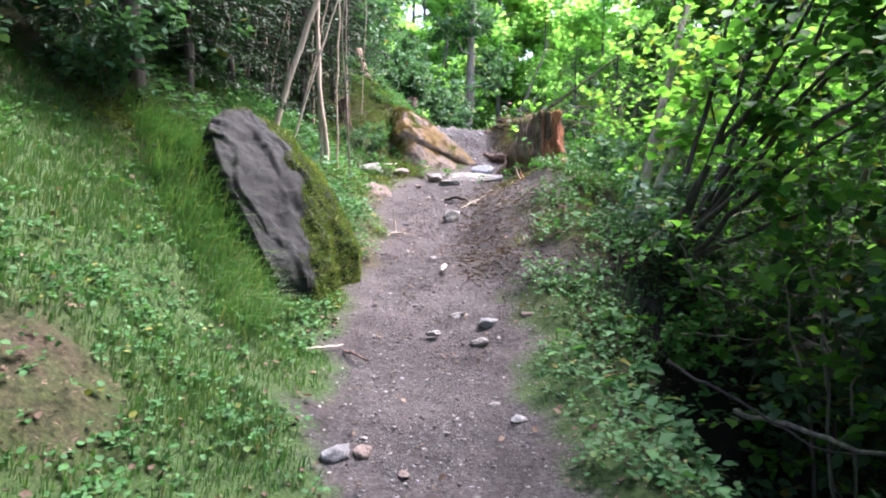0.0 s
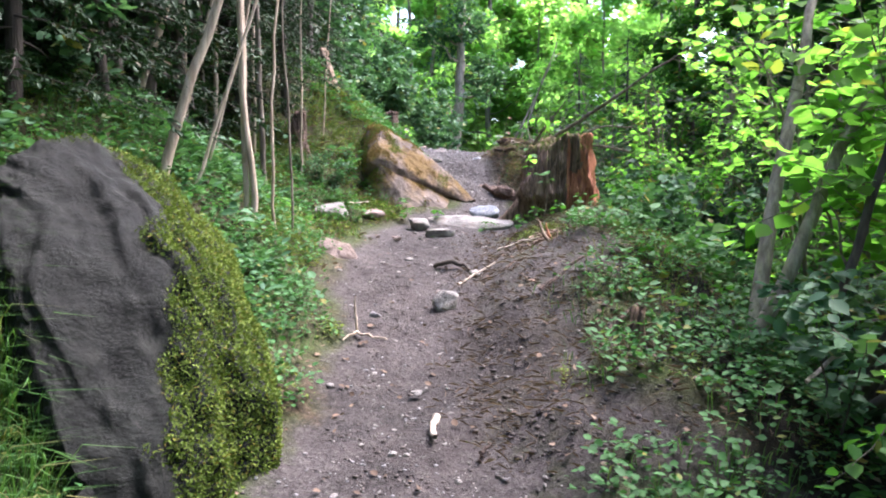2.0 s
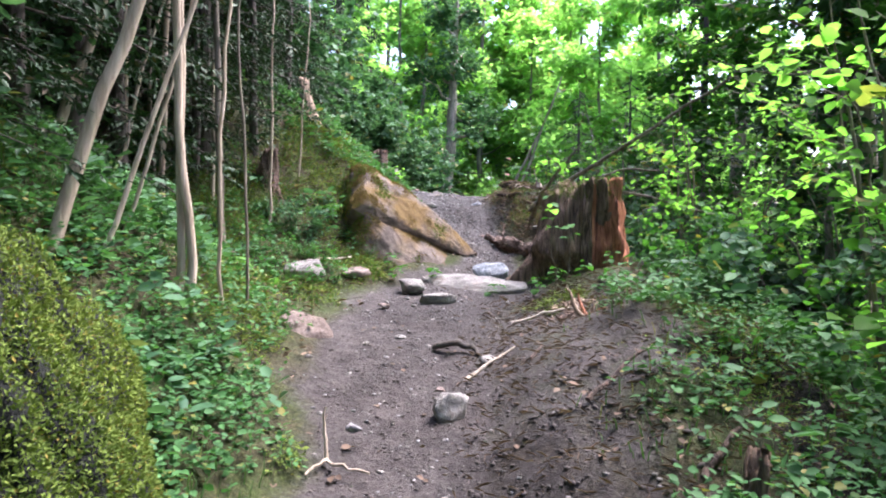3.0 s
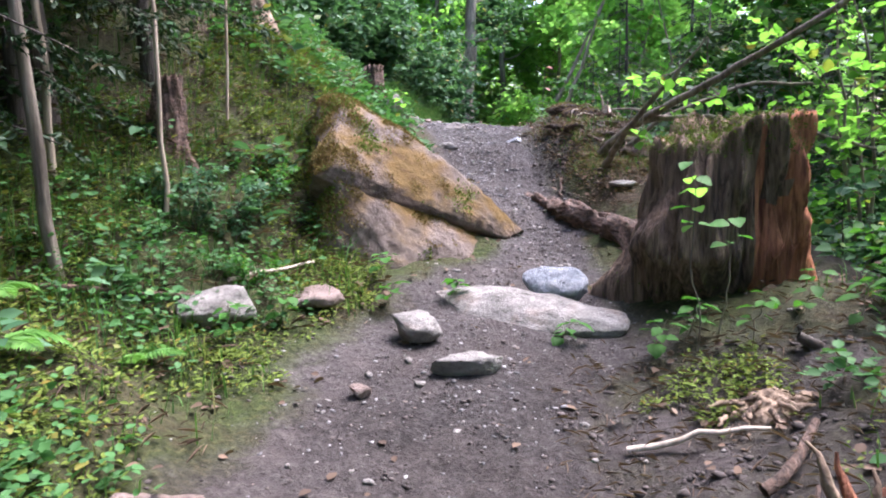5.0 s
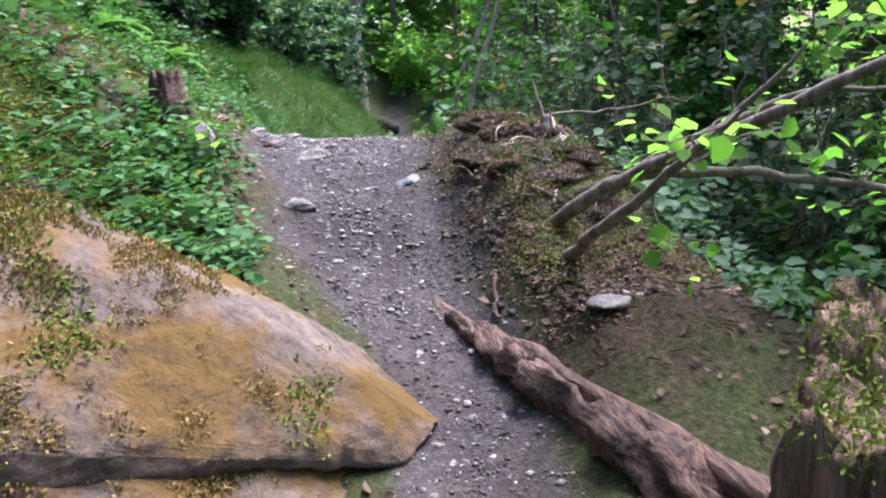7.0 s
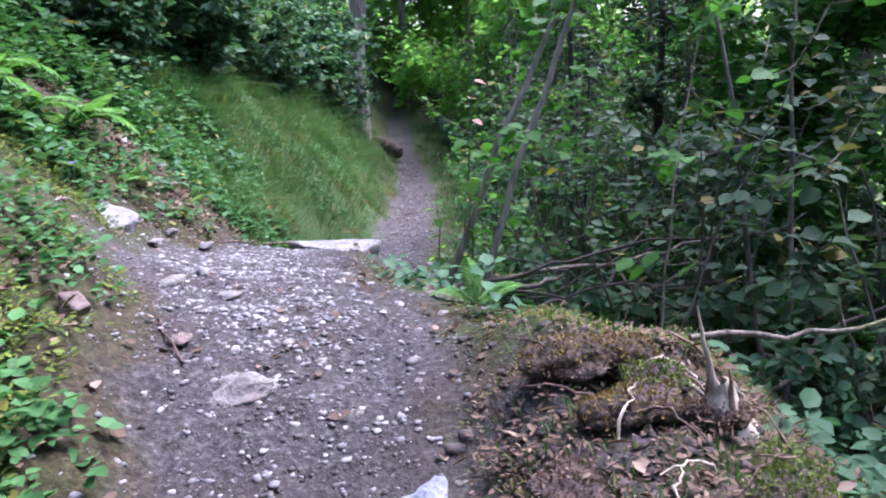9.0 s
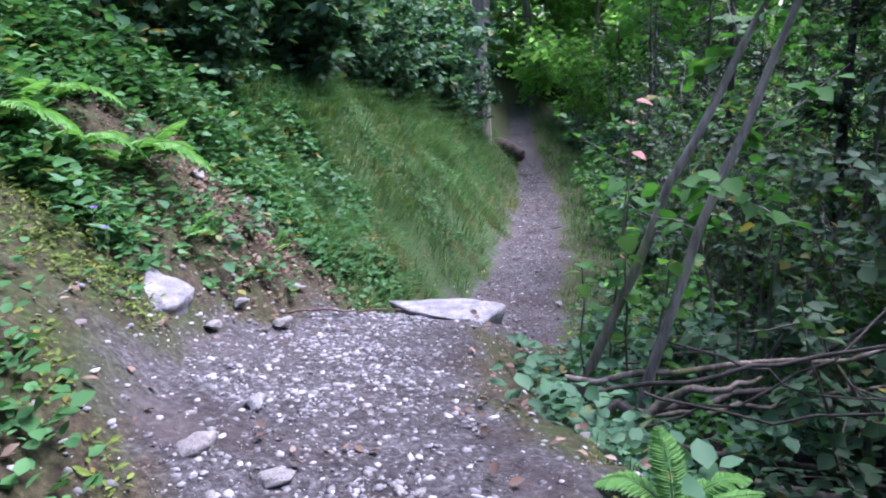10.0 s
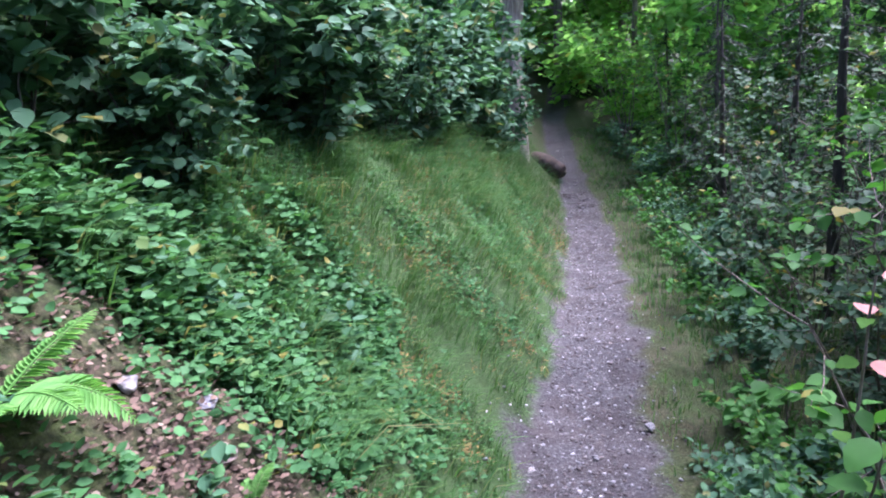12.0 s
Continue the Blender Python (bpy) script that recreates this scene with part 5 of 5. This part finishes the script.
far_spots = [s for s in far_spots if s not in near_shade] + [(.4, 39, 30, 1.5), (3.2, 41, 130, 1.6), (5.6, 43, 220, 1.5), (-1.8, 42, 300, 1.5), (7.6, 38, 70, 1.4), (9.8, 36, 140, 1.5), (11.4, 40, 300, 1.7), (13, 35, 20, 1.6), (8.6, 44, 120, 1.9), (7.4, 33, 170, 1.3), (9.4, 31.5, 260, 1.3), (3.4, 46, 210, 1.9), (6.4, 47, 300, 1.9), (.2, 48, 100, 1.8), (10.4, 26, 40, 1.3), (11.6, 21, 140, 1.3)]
# made-up trees that cast shade on the hollow, in the shade-darkened leaf
spread_out([tree("broadleaf_tree", 137, 9, .06, .3, 3.4, SHADE_TINT_LEAF, DARK_BARK, "added tree with shade-darkened leaves that blocks light over the hollow", limbs=24)], [(3.2, 3.0, 40, .55), (3.6, 4.8, 160, .55), (3.0, 1.2, 260, .55), (4.6, 1.8, 80, .7), (4.8, 5.6, 10, .7)], "trees over the hollow")
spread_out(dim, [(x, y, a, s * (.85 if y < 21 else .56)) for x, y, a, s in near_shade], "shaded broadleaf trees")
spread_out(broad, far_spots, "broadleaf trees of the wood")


def spruce(name, seed, height, r, reach, from_z, label, boughs=46):
    g = np.random.default_rng(seed)
    root = empty(name, pose(0, 0, 0), label, "tree")
    p = bent((0, 0, -.3), (0, 0, height), 0, 14, .03, g)
    stem("trunk", p, [r * 1.2, r, r * .6, r * .1], DARK_BARK, parent=root, sides=10)
    pos, way = [], []
    for k in range(boughs):
        z = from_z + (height - from_z - .3) * (k / boughs) ** 1.1
        ln = reach * (1 - .8 * z / height) * g.uniform(.7, 1.15)
        a = k * 2.4 + g.normal(0, .2)
        d = np.array([math.cos(a), math.sin(a), 0])
        q = bent((0, 0, z), d * ln + (0, 0, z - ln * .35), -.05 * ln, 8, .02, g)
        stem("bough", q, [.018, .012, .004], DARK_BARK, parent=root, sides=4)
        cross = np.array([-d[1], d[0], 0])
        for t in range(int(10 * ln) + 4):
            i = int(g.integers(1, 8))
            s = q[i] + g.normal(0, .02, 3)
            w = unit(cross * g.choice((-1, 1)) + d * .8 + (0, 0, -.5) + g.normal(0, .25, 3))
            tl = ln * g.uniform(.12, .3)
            u = np.linspace(.05, 1, 10)[:, None]
            pos.append(s + w * tl * u)
            way.append(w + g.normal(0, .55, (10, 3)))
    pos, way = np.concatenate(pos), np.concatenate(way)
    v, f = leaves(pos, way, np.array((0, 0, 1.0)) + g.normal(0, .6, pos.shape), g.uniform(.05, .11, len(pos)), LEAF * (.6, 1, 1))
    put("needles", mesh_from("needles", v, f), NEEDLE, root)
    return root


SP = "dark spruce with drooping needle boughs on the bank"
spruces = [spruce("spruce", 141, 9, .11, 2.2, .9, SP), spruce("spruce", 142, 7, .09, 1.9, .5, SP, 42), spruce("spruce", 143, 11, .13, 2.6, 1.6, SP, 50)]
spread_out(spruces, [(-3.4, 9.4, 0, 1), (-3.2, 11.2, 100, 1), (-4.2, 7.4, 200, 1), (-4.6, 10.2, 40, 1), (-3.4, 13.4, 300, .9), (-4.8, 12.6, 60, 1.1), (-5.2, 4.8, 150, 1), (-4.4, 15.6, 250, 1), (-4.2, 18.6, 20, 1.1), (-3.6, 22, 80, 1.1), (-2.6, 26, 160, 1.1),
                     (-6, 8.5, 220, 1.2), (-6.2, 15, 280, 1.2), (-5.2, 1.5, 310, 1.1), (-5.4, 20.5, 190, 1.2), (-6.5, 11.8, 10, 1.2), (-4.2, 25.5, 120, 1.2), (-3.8, 30, 240, 1.2), (4.6, 25.2, 70, .5), (3.9, 21.4, 30, .45), (4.3, 23.4, 160, .5), (4.0, 26.4, 250, .45), (4.7, 19.6, 90, .5), (5.4, 22.4, 10, .55), (4.9, 29.4, 200, .5), (5.0, 33.6, 140, .5), (6.2, 19.6, 260, .9), (-2.6, 11.6, 33, .7), (-2.9, 10.3, 120, .75), (-2.8, 8.7, 222, .65), (-2.5, 12.8, 280, .6), (-3.3, 6.8, 310, .7), (-1.95, 12.4, 10, .45), (-2.3, 11.3, 77, .5), (-2.1, 10.75, 140, .42), (-2.6, 9.6, 200, .5), (-1.75, 13.6, 33, .4), (-2.3, 8.1, 20, .4), (-2.05, 10.95, 60, .5), (-1.75, 11.6, 150, .36), (-2.5, 7.4, 250, .5), (-2.7, 6.6, 100, .5), (-2.5, 12.0, 10, .55), (-2.6, 8.9, 45, .7), (-2.9, 8.1, 170, .75), (-3.0, 7.3, 290, .7), (-2.4, 10.05, 330, .6)], "spruces of the upper bank")

# bare dead stems under the spruces
for i, (x, y, tx, ty, h, r) in enumerate([(-1.33, 8.27, -.06, 0, 3.4, .027), (-1.37, 8.24, -.02, .05, 3.4, .022), (-1.21, 8.5, .02, 0, 3.2, .013), (-1.12, 8.7, -.03, 0, 3.0, .01), (-1.8, 7.74, .66, .25, 3.2, .036), (-1.66, 7.9, .6, .2, 2.6, .014), (-1.7, 8.3, .5, .2, 2.8, .012), (-1.68, 10.25, -.02, 0, 3.6, .03), (-1.9, 10.7, .05, 0, 3.4, .02), (-1.45, 10.9, .02, 0, 2.8, .014), (-2.15, 10.2, .04, 0, 3.6, .025), (-2.3, 10.4, -.05, 0, 3.5, .022), (-2.45, 10.1, .05, .1, 3.5, .03),
                                          (-2.7, 9.5, .55, .3, 3.2, .04), (-2.5, 9.9, .5, .2, 2.6, .016), (-2.6, 10.9, .0, 0, 3.4, .02), (-1.3, 11.6, .06, .1, 2.4, .01), (-2.2, 11.2, 0, 0, 3, .018)]):
    stem("dead_stem", bent(on(x, y, -.05), (x + tx * h * .5, y + ty, float(ground_z(x, y)) + h), 0, 14, .012), [r, r * .8, r * .4], POLE if i % 4 != 3 else BARK, "thin bare dead stem standing in the thicket", "dead tree", group="bare stems in the thicket", sides=7)


# the trunk above the far path, and the leaning hazel rods
trunk_tree = tree("far_tree", 151, 9, .22, .35, 2.6, BRAMBLE, TRUNK, "pale grey trunk with dark foliage above the far path", limbs=14)
trunk_tree.matrix_basis = pose(1.0, 30.2, float(ground_z(1.0, 30.2)), 0, 2, 0)


def rods(name, foot, tips, r, bark, label, seed, leaf_mat=HAZEL, leaf=(.07, .13), per=9, twigs=6, leafy_from=.25):
    """A clump of long rods from one foot to the given tips, with few leaves."""
    g = np.random.default_rng(seed)
    o = np.array(foot, float)
    root = empty(name, pose(*foot), label, "shrub")
    lines = []
    for k, t in enumerate(tips):
        p = bent((.05 * math.cos(k * 2.3), .05 * math.sin(k * 2.3), -.1), np.array(t) - o, -.04 * np.linalg.norm(np.array(t) - o), 14, .018, g)
        stem("rod", p, [r, r * .75, r * .3], bark, parent=root, sides=8)
        for q in range(twigs):
            i = int(g.integers(int(14 * leafy_from), 14))
            d = unit(g.normal(0, 1, 3) * (1, 1, .6) + (0, 0, .2))
            lines.append(bent(p[i], p[i] + d * g.uniform(.2, .55), .04, 7, .012, g))
    v, f = joined([tube(q, [.005, .002], 4) for q in lines])
    tagged(put("brushwood", mesh_from("brushwood", v, f), bark, root), kind="stuff")
    v, f = twig_leaves(g, lines, per, leaf, shape=ROUND)
    put("foliage", mesh_from("foliage", v, f), leaf_mat, root)
    return root


rods("hazel_clump", (1.9, 6.45, .72), [(2.74, 4.8, 2.53), (2.5, 4.7, 2.95), (2.7, 4.55, 1.98), (2.27, 5.0, 2.85), (2.9, 4.75, 1.46), (3.1, 4.6, 2.9), (3.2, 5.4, 3.2), (2.6, 4.2, 2.2), (3.4, 6.4, 3.5), (2.9, 7.0, 3.6)], .03, DARK_BARK, "hazel clump with long dark rods leaning over the drop", 161, per=11, twigs=9, leafy_from=.55)
rods("young_tree", (1.72, 6.95, .75), [(2.95, 8.3, 4.3), (3.3, 7.6, 3.4)], .05, TRUNK, "young grey tree with a leaning trunk among hazel", 162, LIT_TINT_LEAF, per=14, twigs=14, leafy_from=.5)
rods("hazel_clump", (1.12, 17.3, 1.6), [(2.45, 17.05, 4.7)], .033, TRUNK, "hazel clump with bare leaning rods and round leaves", 163, per=8, twigs=8)
rods("hazel_clump", (1.22, 16.7, 1.5), [(2.4, 16.6, 4.7)], .03, TRUNK, "hazel clump with bare leaning rods and round leaves", 164, per=9, twigs=10)
rods("hazel_clump", (3.2, 15.6, .6), [(2.7, 16.2, 4.3), (3.5, 16.4, 4.2), (4.0, 15.2, 3.6)], .022, BARK, "hazel clump with slender stems and scattered leaves", 166, SHADE_TINT_LEAF, per=11, twigs=9)
rods("sapling_clump", (1.9, 15.1, 1.6), [(2.6, 15.9, 4.0), (2.9, 15.2, 3.7)], .008, BARK, "slender leaning saplings with few leaves at the edge of the drop", 167, HAZEL, per=6, twigs=5, leafy_from=.4)


def leaning_tree():
    """A small tree that grows out of the mound, bends over the drop and forks."""
    root = empty("leaning_tree", pose(1.13, 12.9, 1.98), "bare grey leaning tree that forks above the drop", "tree")
    o = np.array((1.13, 12.9, 1.98))
    g = np.random.default_rng(165)
    lines = []
    for way, rad in (([(1.13, 12.95, 1.95), (1.26, 12.72, 2.27), (1.45, 12.4, 2.48), (1.78, 12.0, 2.7), (2.14, 11.6, 2.96), (2.9, 11.0, 3.5)], [.042, .034, .028, .024, .02, .012]),
                     ([(1.3, 12.66, 2.32), (1.47, 12.38, 2.5), (1.9, 12.1, 2.5), (2.37, 11.8, 2.39), (3.0, 11.6, 2.2)], [.028, .024, .018, .014, .008]),
                     ([(1.2, 12.9, 1.95), (1.24, 12.4, 2.2), (1.27, 11.95, 2.45), (1.42, 11.7, 2.7), (1.6, 11.5, 2.95)], [.03, .026, .02, .014, .005]),
                     ([(1.1, 13.0, 1.98), (1.35, 12.9, 2.15), (1.7, 12.7, 2.5), (2.3, 12.5, 2.75), (3.1, 12.4, 2.7)], [.03, .022, .018, .014, .008])):
        w = np.array(way) - o
        t = np.linspace(0, len(w) - 1, 26)
        p = np.stack([np.interp(t, range(len(w)), w[:, k]) for k in range(3)], 1)
        p[1:-1] = (p[:-2] + 2 * p[1:-1] + p[2:]) / 4
        p += g.normal(0, .006, p.shape)
        stem("branch", p, rad, BARK, parent=root, sides=9)
        for q in range(5):
            i = int(g.integers(12, 26))
            d = unit(g.normal(0, 1, 3) * (1, .6, .6) + (.3, 0, .3))
            lines.append(bent(p[i], p[i] + d * g.uniform(.2, .5), .03, 7, .012, g))
    v, f = joined([tube(q, [.005, .002], 4) for q in lines])
    tagged(put("brushwood", mesh_from("brushwood", v, f), BARK, root), kind="stuff")
    v, f = twig_leaves(g, lines, 6, (.05, .09), shape=ROUND)
    put("foliage", mesh_from("foliage", v, f), LIT_TINT_LEAF, root)


leaning_tree()
for i, (a, b, r) in enumerate([((1.15, 16.6, 1.95), (3.4, 16.0, 2.5), .013), ((1.05, 16.8, 1.95), (3.2, 16.7, 2.2), .02), ((1.2, 16.5, 1.8), (3.5, 16.9, 2.6), .009), ((1.35, 16.3, 2.1), (3.3, 15.6, 2.25), .008), ((1.0, 16.85, 1.85), (2.0, 16.6, 2.0), .035), ((1.5, 16.9, 2.2), (3.0, 16.2, 1.9), .007), ((1.35, 17.0, 1.5), (3.6, 17.6, 2.0), .025), ((1.5, 17.4, 1.45), (3.4, 16.8, 1.9), .02), ((1.2, 16.8, 1.7), (3.2, 16.2, 1.55), .022), ((1.9, 14.9, 1.6), (4.2, 15.6, 2.3), .018), ((2.0, 5.0, -.1), (3.1, 3.6, .1), .02), ((1.6, 5.2, .2), (2.7, 4.2, -.2), .012),
                               ((1.9, 14.2, 1.4), (3.9, 13.6, 2.0), .02), ((2.2, 17.6, .8), (3.6, 16.0, 1.4), .035)]):
    stem("fallen_branch", bent(a, b, .06, 16, .028), [r, r * .8, r * .3], (DARK_BARK, BARK, DARK_BARK)[i % 3], "thin bare branch caught in the undergrowth of the drop", "branch", group="branches in the undergrowth")


# ---- ferns ----
def frond_mesh(seed, length, arch):
    g = np.random.default_rng(seed)
    u = np.linspace(0, 1, 34)
    axis = np.stack([length * u * (1 - .25 * arch * u), 0 * u, length * (.75 * u - arch * u * u)], 1)
    v1, f1 = tube(axis, [.006, .002], 4)
    pos, way, size = [], [], []
    for i in range(2, 33):
        w = length * .2 * math.sin(math.pi * min(1, (i / 33) ** .75)) ** .8 + .01
        t = unit(axis[min(i + 1, 33)] - axis[i - 1])
        for s in (-1, 1):
            pos.append(axis[i])
            way.append(np.array([0, s, 0]) + t * .45 + (0, 0, -.15) + g.normal(0, .05, 3))
            size.append(w)
    v2, f2 = leaves(np.array(pos), np.array(way), np.tile((0, 0, 1.0), (len(pos), 1)), np.array(size), LEAF * (.34, 1, 1))
    v, f = joined([(v1, f1), (v2, f2)])
    return mesh_from("frond", v, f)


FRONDS = [frond_mesh(171, .55, .6), frond_mesh(172, .48, .3), frond_mesh(173, .6, .85)]
for me in FRONDS:
    smooth(me)
    me.materials.append(FERN)


def fern(x, y, scale, turns, label="bright green fern with arching fronds"):
    root = empty("fern", pose(*on(x, y, -.01)), label, "fern", "ferns of the bank")
    for i, (a, tilt) in enumerate(turns):
        ob = new("frond", FRONDS[i % 3])
        ob.parent = root
        ob.matrix_basis = pose(0, 0, 0, 0, tilt, a) @ Matrix.Scale(scale, 4)


fern(1.08, 14.95, .5, [(95, -45), (-20, 0), (150, -10), (10, -8)], "bright green fern at the edge of the path")
fern(-1.35, 17.25, 1.0, [(-20, 0), (-50, 5), (10, 5), (-100, 0), (60, 0)])
fern(-1.75, 17.2, .9, [(-30, 0), (-70, 5), (20, 0), (120, 0)])
fern(-1.7, 16.55, 1.0, [(-25, 0), (-60, 5), (15, 5), (-110, 0), (70, 0)])
fern(-1.45, 16.8, .85, [(-15, 0), (-55, 5), (30, 5), (-95, 0)])
fern(-.68, 17.6, .4, [(60, -30), (-40, 0), (120, -10)], "small light green fern on the bare bank")
fern(-.95, 16.9, .45, [(-20, 0), (40, -10), (100, 0)], "small light green fern on the bare bank")
fern(-1.5, 9.4, .6, [(-20, 0), (-80, 0), (40, 0), (150, 0)], "green fern on the herb-covered bank")
fern(-1.75, 9.8, .55, [(-30, 0), (-100, 0), (60, 0)], "green fern on the herb-covered bank")
fern(-1.25, 9.9, .5, [(0, 0), (-60, 0), (70, 0)], "green fern on the herb-covered bank")


# ---- sprigs with large leaves, each leaf by itself ----
def leaf_mesh(seed, width):
    """One broad toothed leaf, folded a little along its midrib."""
    g = np.random.default_rng(seed)
    n = 9
    t = np.linspace(0, 1, n)
    half = width * np.sin(np.pi * np.clip(t, .02, .98) ** .85) ** .8 * (1 + .12 * (np.arange(n) % 2))
    z = -.18 * t ** 2
    mid = np.stack([0 * t, t, z], 1)
    left_edge = np.stack([-half, t - .03, z + .25 * half], 1)
    right_edge = np.stack([half, t - .03, z + .25 * half], 1)
    v = np.concatenate([mid, left_edge, right_edge]) + g.normal(0, .008, (3 * n, 3))
    f = [(i, i + 1, n + i + 1, n + i) for i in range(n - 1)] + [(2 * n + i, 2 * n + i + 1, i + 1, i) for i in range(n - 1)]
    return mesh_from("leaf", v, f)


LEAVES = {}
for kind, mat in (("green", HAZEL), ("bright", LIT_TINT_LEAF), ("red", RED_LEAF)):
    LEAVES[kind] = [leaf_mesh(200 + k, w) for k, w in enumerate((.36, .42, .3))]
    for me in LEAVES[kind]:
        smooth(me)
        me.materials.append(mat)


def sprig(name, foot, tip, n, size, label, seed, kinds=("green", "bright"), r=.006, low=3):
    """A thin stem with single leaves on both sides."""
    g = np.random.default_rng(seed)
    root = empty(name, pose(*foot), label, "plant")
    p = bent((0, 0, -.03), np.array(tip) - np.array(foot), -.05, 12, .008, g)
    stem("stem", p, [r, r * .4], BARK, parent=root, sides=6)
    for k in range(n):
        i = int(low + (11.99 - low) * k / n)
        ob = new("leaf", LEAVES[kinds[int(g.integers(0, len(kinds)))]][int(g.integers(0, 3))])
        ob.parent = root
        s = float(g.uniform(*size))
        ob.matrix_basis = Matrix.Translation(p[i]) @ pose(0, 0, 0, float(g.uniform(-25, 10)), float(g.uniform(-20, 20)), k * 137 + float(g.uniform(-25, 25))) @ Matrix.Translation((0, .02, 0)) @ Matrix.Scale(s, 4)


sprig("stump_sapling", on(1.02, 9.95), (.96, 9.9, 2.3), 10, (.05, .085), "young sapling with large bright leaves before the stump", 301, ("green", "bright"), .004, 7)
sprig("stump_sapling", on(1.1, 9.97), (1.12, 9.9, 2.08), 5, (.05, .085), "young sapling with large green leaves before the stump", 302, ("green",), .004, 8)
for i, (x, y, h) in enumerate([(.85, 10.02, .2), (1.0, 10.08, .22), (1.2, 9.9, .24), (1.4, 9.95, .22), (1.55, 9.8, .25), (1.75, 9.9, .28), (.55, 10.35, .14), (-.35, 11.0, .16), (.02, 10.9, .15), (-.3, 10.75, .14), (-.78, 10.45, .18), (-.95, 10.2, .2)]):
    f0 = on(x, y)
    sprig("leafy_seedling", f0, (x + .05, y - .06, f0[2] + h * .85), 9, (.045, .085), "leafy green seedling growing from dark soil", 310 + i, ("green",), .003)
sprig("hazel_shoot", (1.4, 17.4, 1.6), (1.55, 17.45, 3.35), 16, (.06, .1), "hazel shoot with green and reddish round leaves", 330, ("green", "bright", "green", "red"), .009)
sprig("hazel_shoot", (1.5, 17.3, 1.6), (1.45, 17.2, 2.95), 15, (.09, .14), "hazel shoot with large green round leaves", 331, ("green", "bright"), .009)
sprig("hazel_shoot", (1.55, 16.9, 1.5), (1.6, 16.75, 2.7), 15, (.09, .14), "hazel shoot with large green round leaves", 332, ("green", "bright"), .009)
sprig("hazel_shoot", (1.25, 17.3, 1.6), (1.2, 17.1, 2.5), 13, (.08, .12), "hazel shoot with large green round leaves", 333, ("green", "bright"), .008)
for i, (x, y, z) in enumerate([(2.1, 4.6, 1.9), (2.2, 3.9, 1.7), (2.3, 4.0, 2.1), (2.2, 5.3, 2.2), (2.0, 5.2, 1.5)]):
    sprig("hazel_shoot", (x + .5, y + .5, z - .7), (x, y, z), 14, (.08, .13), "hazel shoot with large leaves over the drop", 340 + i, ("green", "bright"), .008)

sprig("leafy_seedling", on(-0.32, 13.44), (-0.30, 13.40, 2.83), 7, (.05, .08), "bright leafy seedling before a pale stone", 360, ("bright",), .004, 5)

# dead branches tangled in the drop
g = np.random.default_rng(9)
for i in range(12):
    x, y = g.uniform(2.0, 3.6), g.uniform(13.2, 18.2)
    z = float(ground_z(x, y)) + g.uniform(.15, .7)
    a, ln = g.uniform(-.5, .9), g.uniform(.8, 2.0)
    stem("fallen_branch", bent((x - .5 * ln * math.cos(a), y - .5 * ln * math.sin(a), z), (x + .5 * ln * math.cos(a), y + .5 * ln * math.sin(a), z + g.uniform(-.1, .4)), .04, 12, .018, g), [g.uniform(.006, .014), .004], (BARK, DARK_BARK, BARK)[i % 3],
         "thin bare branch caught in the undergrowth of the drop", "branch", group="branches in the undergrowth")
for i in range(14):
    x, y = g.uniform(1.5, 2.8), g.uniform(3.0, 6.5)
    z = float(ground_z(x, y)) + g.uniform(.1, .5)
    a, ln = g.uniform(-1.2, 1.2), g.uniform(.6, 1.4)
    stem("fallen_branch", bent((x, y, z), (x + ln * math.cos(a), y + ln * math.sin(a), z + g.uniform(-.3, .3)), .04, 12, .02, g), [g.uniform(.006, .013), .004], (DEADWOOD, BARK)[i % 2],
         "thin dead twig hanging in the dark hollow", "branch", group="twigs in the hollow")


# small purple bellflowers on the bank
PETAL = leaf_material("purple_petal", (.12, .06, .4), (.25, .15, .6), old=(.2, .1, .5), glow=.3)
for i, (x, y) in enumerate([(-.98, 16.15), (-1.05, 16.22), (-2.3, 5.9)]):
    f0 = on(x, y)
    root = empty("bellflower", pose(*f0), "small purple bellflower on a thin stem", "flower", "bellflowers")
    stem("stalk", bent((0, 0, 0), (.02, -.01, .2), 0, 6, .004), [.002, .0015], BARK, parent=root, sides=5)
    k = np.arange(5) * 1.2566
    v, f = leaves(np.tile((.02, -.01, .2), (5, 1)), np.stack([np.cos(k), np.sin(k), .5 + 0 * k], 1), np.tile((0, 0, 1.0), (5, 1)), np.full(5, .022), LEAF)
    put("blossom", mesh_from("blossom", v, f), PETAL, root)
